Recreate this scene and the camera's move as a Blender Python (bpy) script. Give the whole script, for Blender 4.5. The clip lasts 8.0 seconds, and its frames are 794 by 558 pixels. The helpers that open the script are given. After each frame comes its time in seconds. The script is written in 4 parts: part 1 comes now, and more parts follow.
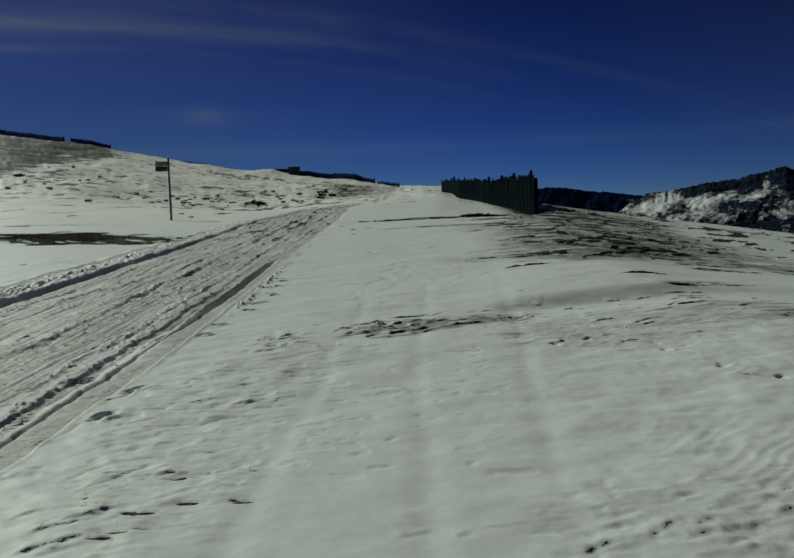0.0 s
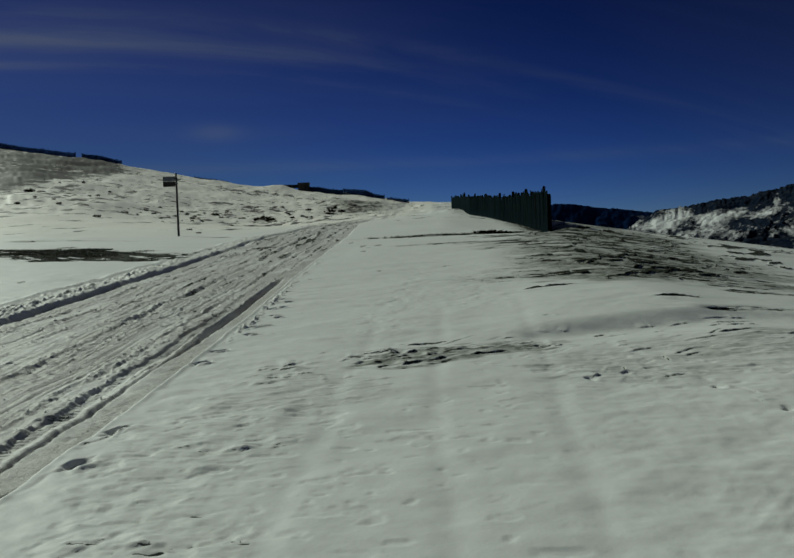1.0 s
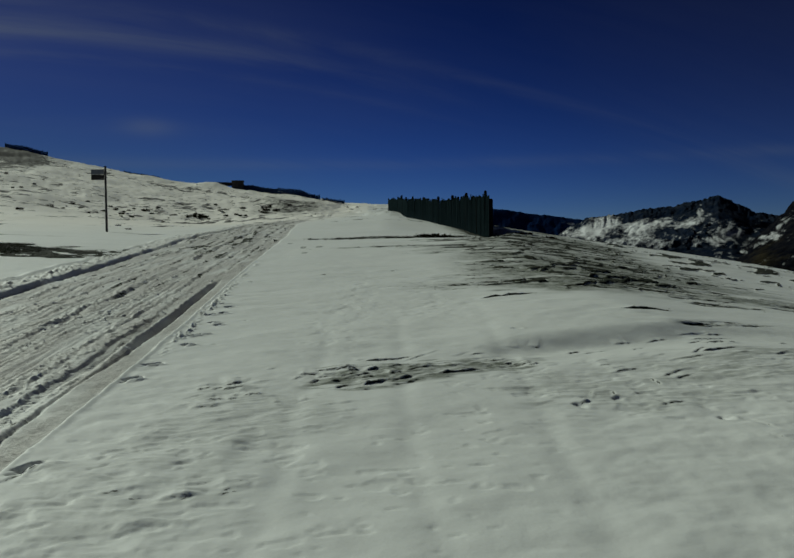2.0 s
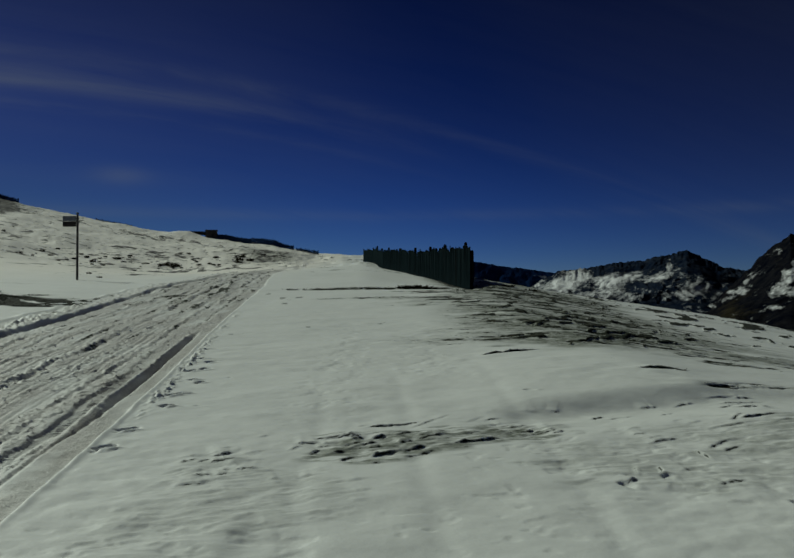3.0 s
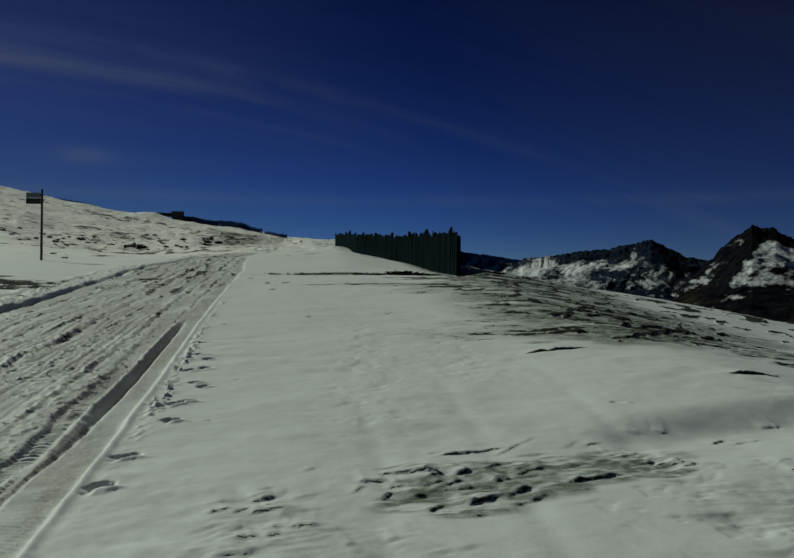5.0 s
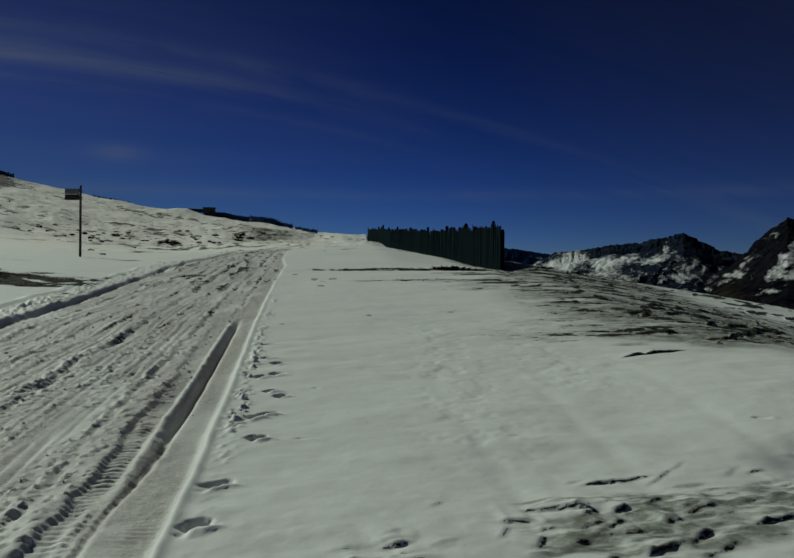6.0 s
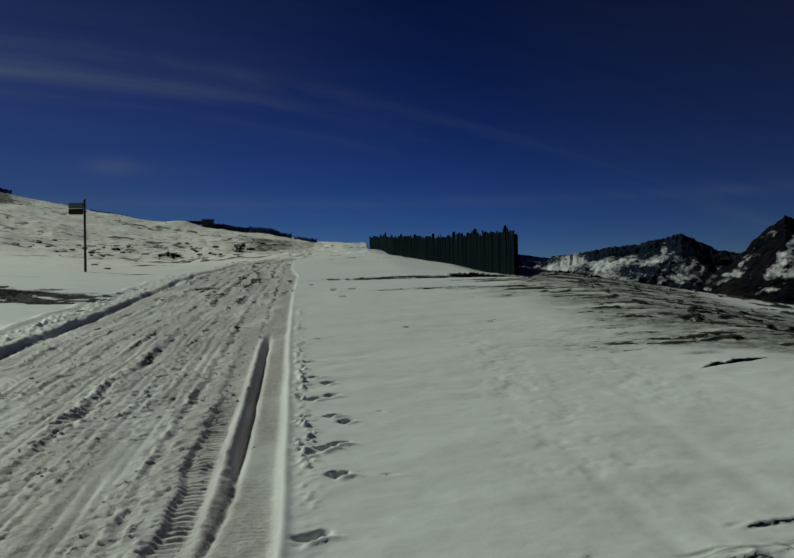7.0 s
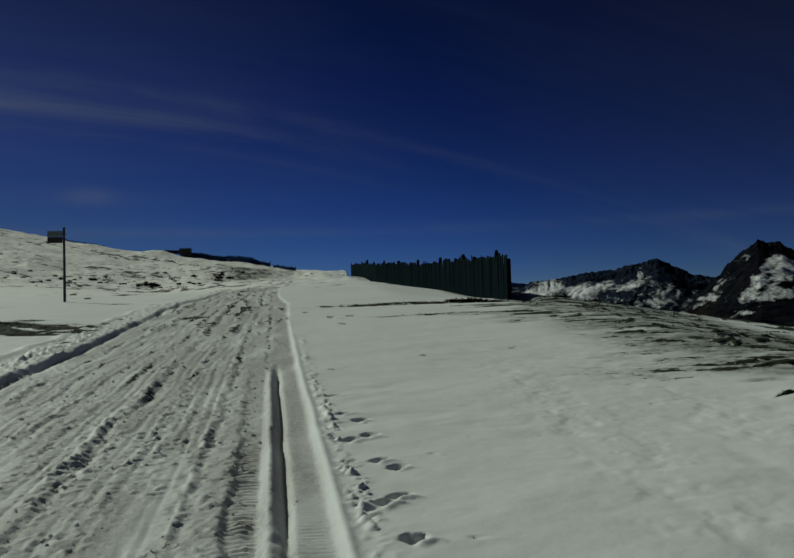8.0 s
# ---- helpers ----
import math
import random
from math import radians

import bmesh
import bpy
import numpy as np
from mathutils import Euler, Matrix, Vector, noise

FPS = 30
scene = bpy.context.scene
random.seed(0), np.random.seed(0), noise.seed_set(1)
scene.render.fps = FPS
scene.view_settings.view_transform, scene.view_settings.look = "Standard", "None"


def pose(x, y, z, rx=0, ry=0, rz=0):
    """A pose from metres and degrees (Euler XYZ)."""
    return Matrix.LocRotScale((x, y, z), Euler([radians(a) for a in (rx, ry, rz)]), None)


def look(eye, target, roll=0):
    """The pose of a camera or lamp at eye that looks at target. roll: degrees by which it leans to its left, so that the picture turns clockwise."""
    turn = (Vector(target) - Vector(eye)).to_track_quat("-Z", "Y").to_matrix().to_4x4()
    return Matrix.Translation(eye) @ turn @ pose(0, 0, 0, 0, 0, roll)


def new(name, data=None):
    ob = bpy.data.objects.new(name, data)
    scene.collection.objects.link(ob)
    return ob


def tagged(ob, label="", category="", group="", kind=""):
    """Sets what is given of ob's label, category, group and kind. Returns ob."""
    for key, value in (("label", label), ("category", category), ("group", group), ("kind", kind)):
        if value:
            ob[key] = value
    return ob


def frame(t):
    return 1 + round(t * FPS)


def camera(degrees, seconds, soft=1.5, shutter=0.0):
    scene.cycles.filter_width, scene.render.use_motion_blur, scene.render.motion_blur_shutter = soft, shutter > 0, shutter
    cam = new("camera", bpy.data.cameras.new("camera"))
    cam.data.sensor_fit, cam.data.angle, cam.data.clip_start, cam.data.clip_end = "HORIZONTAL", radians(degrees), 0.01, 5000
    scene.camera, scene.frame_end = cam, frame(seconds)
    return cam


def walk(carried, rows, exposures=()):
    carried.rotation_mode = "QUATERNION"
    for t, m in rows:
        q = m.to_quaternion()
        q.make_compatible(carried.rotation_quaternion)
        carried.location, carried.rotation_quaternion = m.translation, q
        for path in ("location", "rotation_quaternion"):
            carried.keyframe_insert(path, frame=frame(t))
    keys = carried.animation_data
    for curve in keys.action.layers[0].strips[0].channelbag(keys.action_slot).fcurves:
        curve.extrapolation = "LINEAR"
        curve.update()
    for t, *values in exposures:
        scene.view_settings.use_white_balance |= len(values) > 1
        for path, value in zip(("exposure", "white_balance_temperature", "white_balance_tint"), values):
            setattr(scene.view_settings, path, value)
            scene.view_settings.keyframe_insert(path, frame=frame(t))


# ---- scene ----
# ---- the camera and its walk ----
cam = camera(51.85, 8.0, soft=1.6)
PATH = [
    (0.0, 0.485, -2.091, 1.530, 87.00, 2.28, 3.97),
    (0.3, 0.439, -1.860, 1.569, 87.18, 2.84, 3.90),
    (0.5, 0.408, -1.706, 1.596, 87.81, 3.74, 3.45),
    (0.6, 0.437, -1.614, 1.570, 89.43, 3.22, 4.20),
    (0.7, 0.467, -1.522, 1.545, 91.90, 2.54, 5.06),
    (0.8, 0.433, -1.434, 1.555, 89.70, 2.50, 2.93),
    (0.9, 0.400, -1.347, 1.565, 88.24, 2.26, 3.56),
    (1.0, 0.366, -1.260, 1.576, 88.14, 2.11, 4.61),
    (1.2, 0.288, -1.087, 1.557, 88.13, 1.53, 2.98),
    (2.3, -0.024, -0.103, 1.635, 88.19, 0.79, -0.09),
    (2.5, -0.061, 0.062, 1.629, 91.08, 0.74, 0.95),
    (3.0, -0.289, 0.447, 1.644, 91.71, 0.26, -1.94),
    (3.5, -0.414, 0.866, 1.645, 92.16, 0.57, -6.25),
    (4.0, -0.677, 1.304, 1.629, 91.38, -0.53, -6.49),
    (4.2, -0.764, 1.461, 1.654, 91.30, -0.86, -9.83),
    (4.5, -0.877, 1.697, 1.699, 91.80, 1.04, -8.28),
    (5.0, -1.041, 2.157, 1.693, 90.68, -0.48, -4.28),
    (5.2, -1.139, 2.316, 1.688, 91.60, -0.63, -3.18),
    (6.3, -1.771, 3.279, 1.738, 90.01, 0.15, -1.31),
    (6.5, -1.883, 3.433, 1.739, 90.43, -0.13, 0.12),
    (7.0, -2.201, 3.754, 1.766, 90.82, 1.07, -2.31),
    (7.5, -2.405, 4.245, 1.783, 91.05, 1.92, -3.53),
    (8.0, -2.736, 4.684, 1.756, 92.71, 1.74, -3.82),
]
EXPOSURE = [(0.0, -0.30, 6570, -12), (3.5, -0.42, 6570, -12), (4.4, -0.45, 6570, -12), (6.5, -0.40, 6570, -12), (8.0, -0.42, 6570, -12)]
walk(cam, [(t, pose(x, y, z, rx, ry, rz)) for t, x, y, z, rx, ry, rz in PATH], EXPOSURE)

# ---- sky and sun ----
SUN_LEFT, SUN_UP = 48.0, 34.0        # degrees left of the way ahead (+y), and above the horizon
sun_way = Vector((-math.sin(radians(SUN_LEFT)) * math.cos(radians(SUN_UP)),
                  math.cos(radians(SUN_LEFT)) * math.cos(radians(SUN_UP)), math.sin(radians(SUN_UP))))
lamp = bpy.data.lights.new("sun", "SUN")
lamp.energy, lamp.angle, lamp.color = 2.85, radians(0.53), (1.0, 0.975, 0.935)
sun = new("sun", lamp)
sun.matrix_world = look(sun_way * 100, (0, 0, 0))

world = bpy.data.worlds.new("sky")
scene.world = world
world.use_nodes = True
wt = world.node_tree
wt.nodes.clear()


def wnode(kind, **values):
    n = wt.nodes.new(kind)
    for key, value in values.items():
        n.inputs[key].default_value = value
    return n


sky = wt.nodes.new("ShaderNodeTexSky")
sky.sky_type, sky.sun_disc = "NISHITA", False
sky.sun_elevation, sky.sun_rotation = radians(SUN_UP), radians(-SUN_LEFT)
sky.altitude, sky.air_density, sky.dust_density, sky.ozone_density = 2200, 0.8, 0.1, 4.0
deep = wnode("ShaderNodeGamma", Gamma=2.4)
tone = wt.nodes.new("ShaderNodeMix")
tone.data_type, tone.blend_type = "RGBA", "MULTIPLY"
tone.inputs[0].default_value = 1.0
# thin cirrus in long streaks that sink towards the open side
place = wt.nodes.new("ShaderNodeTexCoord")
way = wt.nodes.new("ShaderNodeSeparateXYZ")
wt.links.new(place.outputs["Generated"], way.inputs[0])


def calc(op, a, b=0.0):
    n = wt.nodes.new("ShaderNodeMath")
    n.operation = op
    for value, socket in ((a, n.inputs[0]), (b, n.inputs[1])):
        if isinstance(value, (int, float)):
            socket.default_value = value
        else:
            wt.links.new(value, socket)
    return n.outputs[0]


def streak(height, middle, width, strength):
    off = calc("DIVIDE", calc("SUBTRACT", height, middle), width)
    return calc("MULTIPLY", calc("EXPONENT", calc("MULTIPLY", calc("MULTIPLY", off, off), -1.0)), strength)


side, above = way.outputs[0], way.outputs[2]
bent = calc("ADD", above, calc("ADD", calc("MULTIPLY", side, 0.23), calc("MULTIPLY", calc("MULTIPLY", side, side), 0.3)))
drawn_out = wt.nodes.new("ShaderNodeCombineXYZ")
wt.links.new(calc("MULTIPLY", side, 2.2), drawn_out.inputs[0])
wt.links.new(calc("MULTIPLY", bent, 17.0), drawn_out.inputs[2])
wisps = wnode("ShaderNodeTexNoise", Scale=1.3, Detail=7.0, Roughness=0.6, Distortion=0.4)
wt.links.new(drawn_out.outputs[0], wisps.inputs["Vector"])
wisp = wt.nodes.new("ShaderNodeMapRange")
for key, value in (("From Min", 0.34), ("From Max", 0.72), ("To Min", 0.0), ("To Max", 1.0)):
    wisp.inputs[key].default_value = value
wt.links.new(wisps.outputs[0], wisp.inputs[0])
leftward = wt.nodes.new("ShaderNodeMapRange")
for key, value in (("From Min", -0.55), ("From Max", 0.18), ("To Min", 1.0), ("To Max", 0.0)):
    leftward.inputs[key].default_value = value
leftward.interpolation_type = "SMOOTHSTEP"
wt.links.new(side, leftward.inputs[0])
over_left = calc("ADD", calc("ADD", streak(bent, 0.203, 0.011, 0.42), streak(bent, 0.176, 0.005, 0.34)),
                 calc("ADD", streak(bent, 0.215, 0.05, 0.10), streak(above, 0.15, 0.012, 0.04)))
low = wt.nodes.new("ShaderNodeMapRange")
for key, value in (("From Min", 0.03), ("From Max", 0.30), ("To Min", 1.0), ("To Max", 0.0)):
    low.inputs[key].default_value = value
low.interpolation_type = "SMOOTHSTEP"
wt.links.new(above, low.inputs[0])
dull = wt.nodes.new("ShaderNodeMix")
dull.data_type = "RGBA"
dull.inputs[6].default_value, dull.inputs[7].default_value = (0.049, 0.0345, 0.046, 1), (0.030, 0.0195, 0.0135, 1)
wt.links.new(calc("MULTIPLY", low.outputs[0], calc("ADD", calc("MULTIPLY", leftward.outputs[0], 0.78), 0.15)), dull.inputs[0])
wt.links.new(dull.outputs[2], tone.inputs[7])
rightward = wt.nodes.new("ShaderNodeMapRange")
for key, value in (("From Min", 0.0), ("From Max", 0.55), ("To Min", 0.0), ("To Max", 0.045)):
    rightward.inputs[key].default_value = value
rightward.interpolation_type = "SMOOTHSTEP"
wt.links.new(side, rightward.inputs[0])
puff = calc("MULTIPLY", streak(side, -0.285, 0.028, 1.0), streak(above, 0.149, 0.010, 0.16))
everywhere = calc("ADD", calc("ADD", streak(bent, 0.229, 0.009, 0.14), streak(above, 0.107, 0.007, 0.12)), 0.02)
cover = calc("ADD", calc("ADD", calc("ADD", puff, rightward.outputs[0]), calc("MULTIPLY", leftward.outputs[0], 0.105)), calc("MULTIPLY", wisp.outputs[0], calc("ADD", calc("MULTIPLY", over_left, leftward.outputs[0]), everywhere)))
veil = wt.nodes.new("ShaderNodeMix")
veil.data_type = "RGBA"
veil.inputs[7].default_value = (3.3, 3.5, 4.5, 1)
# the sky deepens towards the zenith
fall = wt.nodes.new("ShaderNodeMix")
fall.data_type, fall.blend_type = "RGBA", "MULTIPLY"
fall.inputs[0].default_value = 1.0
zenith = wt.nodes.new("ShaderNodeMapRange")
for key, value in (("From Min", 0.12), ("From Max", 0.45), ("To Min", 1.04), ("To Max", 0.72)):
    zenith.inputs[key].default_value = value
wt.links.new(above, zenith.inputs[0])
wt.links.new(zenith.outputs[0], fall.inputs[7])
back = wnode("ShaderNodeBackground", Strength=0.047)
wout = wt.nodes.new("ShaderNodeOutputWorld")
for a, b in ((sky.outputs[0], deep.inputs[0]), (deep.outputs[0], tone.inputs[6]), (tone.outputs[2], veil.inputs[6]),
             (cover, veil.inputs[0]),
             (veil.outputs[2], fall.inputs[6]), (fall.outputs[2], back.inputs[0]), (back.outputs[0], wout.inputs[0])):
    wt.links.new(a, b)


# ---- materials ----
class Nodes:
    """A short way to write node materials."""

    def __init__(self, name):
        self.mat = bpy.data.materials.new(name)
        self.mat.use_nodes = True
        self.tree = self.mat.node_tree
        self.shader = self.tree.nodes["Principled BSDF"]

    def add(self, kind, **values):
        n = self.tree.nodes.new(kind)
        for key, value in values.items():
            n.inputs[key].default_value = value
        return n

    def link(self, a, b):
        self.tree.links.new(a, b)

    def coords(self, scale=(1, 1, 1)):
        c, m = self.add("ShaderNodeTexCoord"), self.add("ShaderNodeMapping")
        m.inputs["Scale"].default_value = scale
        self.link(c.outputs["Object"], m.inputs[0])
        return m.outputs[0]

    def noise(self, scale, detail=4.0, rough=0.55, at=None):
        n = self.add("ShaderNodeTexNoise", Scale=scale, Detail=detail, Roughness=rough)
        self.link(at or self.coords(), n.inputs["Vector"])
        return n.outputs[0]

    def span(self, value, lo, hi, to_lo=0.0, to_hi=1.0):
        n = self.add("ShaderNodeMapRange")
        for key, v in (("From Min", lo), ("From Max", hi), ("To Min", to_lo), ("To Max", to_hi)):
            n.inputs[key].default_value = v
        self.link(value, n.inputs[0])
        return n.outputs[0]

    def mix(self, fac, a, b):
        n = self.add("ShaderNodeMix")
        n.data_type = "RGBA"
        for value, socket in ((fac, n.inputs[0]), (a, n.inputs[6]), (b, n.inputs[7])):
            if isinstance(value, (int, float)):
                socket.default_value = value
            elif isinstance(value, tuple):
                socket.default_value = (*value, 1)
            else:
                self.link(value, socket)
        return n.outputs[2]

    def math(self, op, a, b):
        n = self.add("ShaderNodeMath")
        n.operation = op
        for value, socket in ((a, n.inputs[0]), (b, n.inputs[1])):
            if isinstance(value, (int, float)):
                socket.default_value = value
            else:
                self.link(value, socket)
        return n.outputs[0]

    def attr(self, name):
        n = self.add("ShaderNodeAttribute")
        n.attribute_name = name
        return n.outputs["Fac"]

    def bump(self, height, strength, distance):
        n = self.add("ShaderNodeBump", Strength=strength, Distance=distance)
        self.link(height, n.inputs["Height"])
        self.link(n.outputs[0], self.shader.inputs["Normal"])

    def finish(self, colour, rough, specular=0.3):
        for value, key in ((colour, "Base Color"), (rough, "Roughness")):
            if isinstance(value, (int, float)):
                self.shader.inputs[key].default_value = value
            elif isinstance(value, tuple):
                self.shader.inputs[key].default_value = (*value, 1)
            else:
                self.link(value, self.shader.inputs[key])
        self.shader.inputs["Specular IOR Level"].default_value = specular
        return self.mat


def snow_ground_material():
    k = Nodes("snow_over_grass")
    fine, mid, wide = k.noise(38, 5), k.noise(6, 4), k.noise(0.5, 3)
    snow = k.mix(wide, (0.76, 0.775, 0.77), (0.84, 0.845, 0.83))
    snow = k.mix(k.span(mid, 0.35, 0.7, 0, 0.35), snow, (0.70, 0.70, 0.69))
    # stronger sunlight on the far left hill, put into the snow colour
    snow = k.mix(k.attr("sun_tint"), snow, (0.95, 0.915, 0.855))
    trodden = k.mix(k.span(k.noise(26, 6, 0.7), 0.3, 0.7), (0.36, 0.345, 0.335), (0.68, 0.66, 0.64))
    snow = k.mix(k.attr("trodden"), snow, trodden)
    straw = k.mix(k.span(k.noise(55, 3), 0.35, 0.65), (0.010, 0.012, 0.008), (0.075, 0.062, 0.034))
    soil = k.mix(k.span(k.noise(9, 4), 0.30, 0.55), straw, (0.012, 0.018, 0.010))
    edge = k.math("ADD", k.attr("bare_and_shade"), k.span(k.noise(24, 4, 0.7), 0.2, 0.8, -0.28, 0.28))
    bare_and_shade = k.span(edge, 0.40, 0.60)
    far = k.math("ADD", k.attr("valley"), k.span(k.noise(0.035, 6, 0.65), 0.25, 0.75, -0.45, 0.45))
    meadow = k.mix(k.span(k.noise(0.02, 5), 0.4, 0.6), (0.020, 0.020, 0.009), (0.08, 0.066, 0.028))
    worn = k.mix(k.span(k.noise(11, 4, 0.7), 0.35, 0.65), (0.10, 0.112, 0.085), (0.27, 0.28, 0.245))
    snow = k.mix(k.math("MULTIPLY", k.attr("thin"), k.span(k.noise(5, 6, 0.75), 0.25, 0.55)), snow, worn)
    scrub = k.noise(0.42, 9, 0.72, k.coords((1.0, 0.30, 1.0)))
    scrub = k.math("ADD", k.math("MULTIPLY", k.math("SUBTRACT", scrub, 0.5), 4.2), k.attr("scrub"))
    heath = k.mix(k.span(k.noise(0.9, 6, 0.7), 0.35, 0.65), (0.012, 0.011, 0.008), (0.060, 0.050, 0.036))
    both = k.mix(bare_and_shade, snow, soil)
    both = k.mix(k.span(scrub, 0.34, 0.52), both, heath)
    both = k.mix(k.span(far, 0.42, 0.58), both, meadow)
    rough = k.math("MULTIPLY", k.noise(48, 5, 0.7), k.math("MULTIPLY", k.attr("trodden"), 1.9))
    h = k.math("ADD", k.math("ADD", k.math("MULTIPLY", fine, 0.3), k.math("MULTIPLY", mid, 0.6)), rough)
    k.bump(h, 0.30, 0.018)
    return k.finish(both, k.span(bare_and_shade, 0, 1, 0.62, 0.9), 0.25)


def mountain_material(name, rock_a, rock_b):
    """Rock, with the snow and the meadow that the mesh says."""
    k = Nodes(name)
    rock = k.mix(k.span(k.noise(0.03, 8, 0.75), 0.38, 0.66), rock_a, rock_b)
    snow = k.math("ADD", k.attr("snow"), k.span(k.noise(0.035, 9, 0.8), 0.2, 0.8, -0.95, 0.95))
    green = k.math("ADD", k.attr("meadow"), k.span(k.noise(0.02, 6, 0.7), 0.2, 0.8, -0.45, 0.45))
    olive = k.mix(k.span(k.noise(0.03, 6, 0.7), 0.35, 0.65), (0.010, 0.010, 0.007), (0.040, 0.033, 0.018))
    ground = k.mix(k.span(green, 0.2, 0.6), rock, olive)
    k.bump(k.noise(0.04, 9, 0.7), 0.6, 9.0)
    return k.finish(k.mix(k.span(snow, -0.2, 0.65), ground, (0.72, 0.73, 0.75)), 0.95, 0.0)


def wood_material(name, dark, light):
    k = Nodes(name)
    info = k.add("ShaderNodeObjectInfo")
    grain = k.noise(7, 5, 0.6, k.coords((6, 6, 0.5)))
    wood = k.mix(k.span(grain, 0.3, 0.7), dark, light)
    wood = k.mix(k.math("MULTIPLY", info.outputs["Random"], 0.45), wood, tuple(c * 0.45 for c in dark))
    k.bump(grain, 0.5, 0.01)
    return k.finish(wood, 0.95, 0.0)


def plain_material(name, a, b, scale, rough):
    k = Nodes(name)
    n = k.noise(scale, 5)
    k.bump(n, 0.3, 0.01)
    return k.finish(k.mix(k.span(n, 0.3, 0.7), a, b), rough, 0.3)


def blade_material(name, a, b):
    k = Nodes(name)
    g = k.add("ShaderNodeNewGeometry")
    return k.finish(k.mix(g.outputs["Random Per Island"], a, b), 0.95, 0.0)


SNOW = snow_ground_material()
# blue distance haze is put into the rock colours, most in the far ridge
ROCK_FAR = mountain_material("hazed_wooded_ridge", (0.006, 0.019, 0.065), (0.010, 0.028, 0.09))
ROCK_MID = mountain_material("hazed_snowy_mountainside", (0.004, 0.010, 0.026), (0.026, 0.032, 0.046))
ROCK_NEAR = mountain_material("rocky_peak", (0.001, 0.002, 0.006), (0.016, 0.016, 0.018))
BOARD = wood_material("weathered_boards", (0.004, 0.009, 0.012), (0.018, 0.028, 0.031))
# wood of the skyline fences, with blue haze painted into its colour
HAZED_WOOD = wood_material("hazed_far_boards", (0.014, 0.030, 0.075), (0.026, 0.050, 0.11))
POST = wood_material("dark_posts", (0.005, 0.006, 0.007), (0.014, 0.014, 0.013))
STEEL = plain_material("dark_painted_steel", (0.02, 0.02, 0.022), (0.05, 0.045, 0.042), 9, 0.5)
PALE = plain_material("weathered_pale_board", (0.10, 0.11, 0.13), (0.16, 0.17, 0.20), 6, 0.5)
BLACK = plain_material("dark_board", (0.010, 0.009, 0.009), (0.03, 0.026, 0.024), 6, 0.6)
STRAW = blade_material("dry_grass", (0.008, 0.012, 0.007), (0.04, 0.042, 0.024))
HEATH = blade_material("dark_heather", (0.010, 0.011, 0.007), (0.045, 0.04, 0.022))
CLOD = plain_material("loose_snow", (0.70, 0.70, 0.69), (0.82, 0.82, 0.81), 20, 0.6)
PLASTER = plain_material("dark_hut_wall", (0.03, 0.028, 0.027), (0.07, 0.062, 0.055), 0.8, 0.9)

# ---- the shape of the ground ----
# The slope has its own level: x across, y up the slope, h out of it. SLOPE lays it into the world.
SLOPE = Matrix.Translation((0, 0, 0.05)) @ Matrix.Rotation(radians(4.0), 4, "X") @ Matrix.Rotation(radians(-1.0), 4, "Y")
SLOPE_NP = np.array(SLOPE)


def hashed(ix, iy, seed):
    h = (ix.astype(np.int64) * 374761393 + iy.astype(np.int64) * 668265263 + seed * 974634777) & 0xFFFFFFFF
    h = ((h ^ (h >> 13)) * 1274126177) & 0xFFFFFFFF
    return ((h ^ (h >> 16)) & 0xFFFF) / 32767.5 - 1.0


def grain(x, y, seed=0):
    """Smooth noise from -1 to 1, one cell wide."""
    ix, iy = np.floor(x), np.floor(y)
    fx, fy = x - ix, y - iy
    fx, fy = fx * fx * fx * (fx * (fx * 6 - 15) + 10), fy * fy * fy * (fy * (fy * 6 - 15) + 10)
    a, b = hashed(ix, iy, seed), hashed(ix + 1, iy, seed)
    c, d = hashed(ix, iy + 1, seed), hashed(ix + 1, iy + 1, seed)
    return (a + (b - a) * fx) * (1 - fy) + (c + (d - c) * fx) * fy


def layered(x, y, seed=0, octaves=4, rough=0.5):
    total, size, norm = 0.0, 1.0, 0.0
    for o in range(octaves):
        total = total + size * grain(x * 2**o + 17.3 * o, y * 2**o - 9.1 * o, seed + o)
        norm += size
        size *= rough
    return total / norm


def ease(lo, hi, v):
    s = np.clip((v - lo) / (hi - lo), 0, 1)
    return s * s * (3 - 2 * s)


def hump(v, centre, width):
    return np.exp(-((v - centre) / width) ** 2)


BEARINGS = [-60, -40, -29, -24, -20.5, -17, -14, -11, -8.5, -6, -4, -1, 3, 8, 20]
DIPS = {  # distance: height at each bearing
    45: [0.9, 0.7, 0.4, 0.2, 0.1, 0.0, 0.0, 0.0, -0.05, -0.05, -0.05, -0.05, -0.05, -0.05, -0.05],
    150: [7, 6, 4.5, 2.4, 0.6, -1.2, -2.4, -2.4, -2.0, -1.9, -1.8, -1.7, -1.7, -1.7, -1.7],
    350: [40, 35, 28.5, 23, 17.8, 13.2, 9.2, 6.3, 4.6, 2.0, -1.3, -2.1, -3.5, -6, -8],
}
_fine = np.arange(-60, 20.01, 0.5)


def _row(values):
    v = np.interp(_fine, BEARINGS, values)
    kernel = np.hanning(9) / np.hanning(9).sum()
    return np.convolve(np.pad(v, 4, mode="edge"), kernel, mode="valid")


ROWS_AT = {d: _row(v) for d, v in DIPS.items()}
VALLEY = -50.0


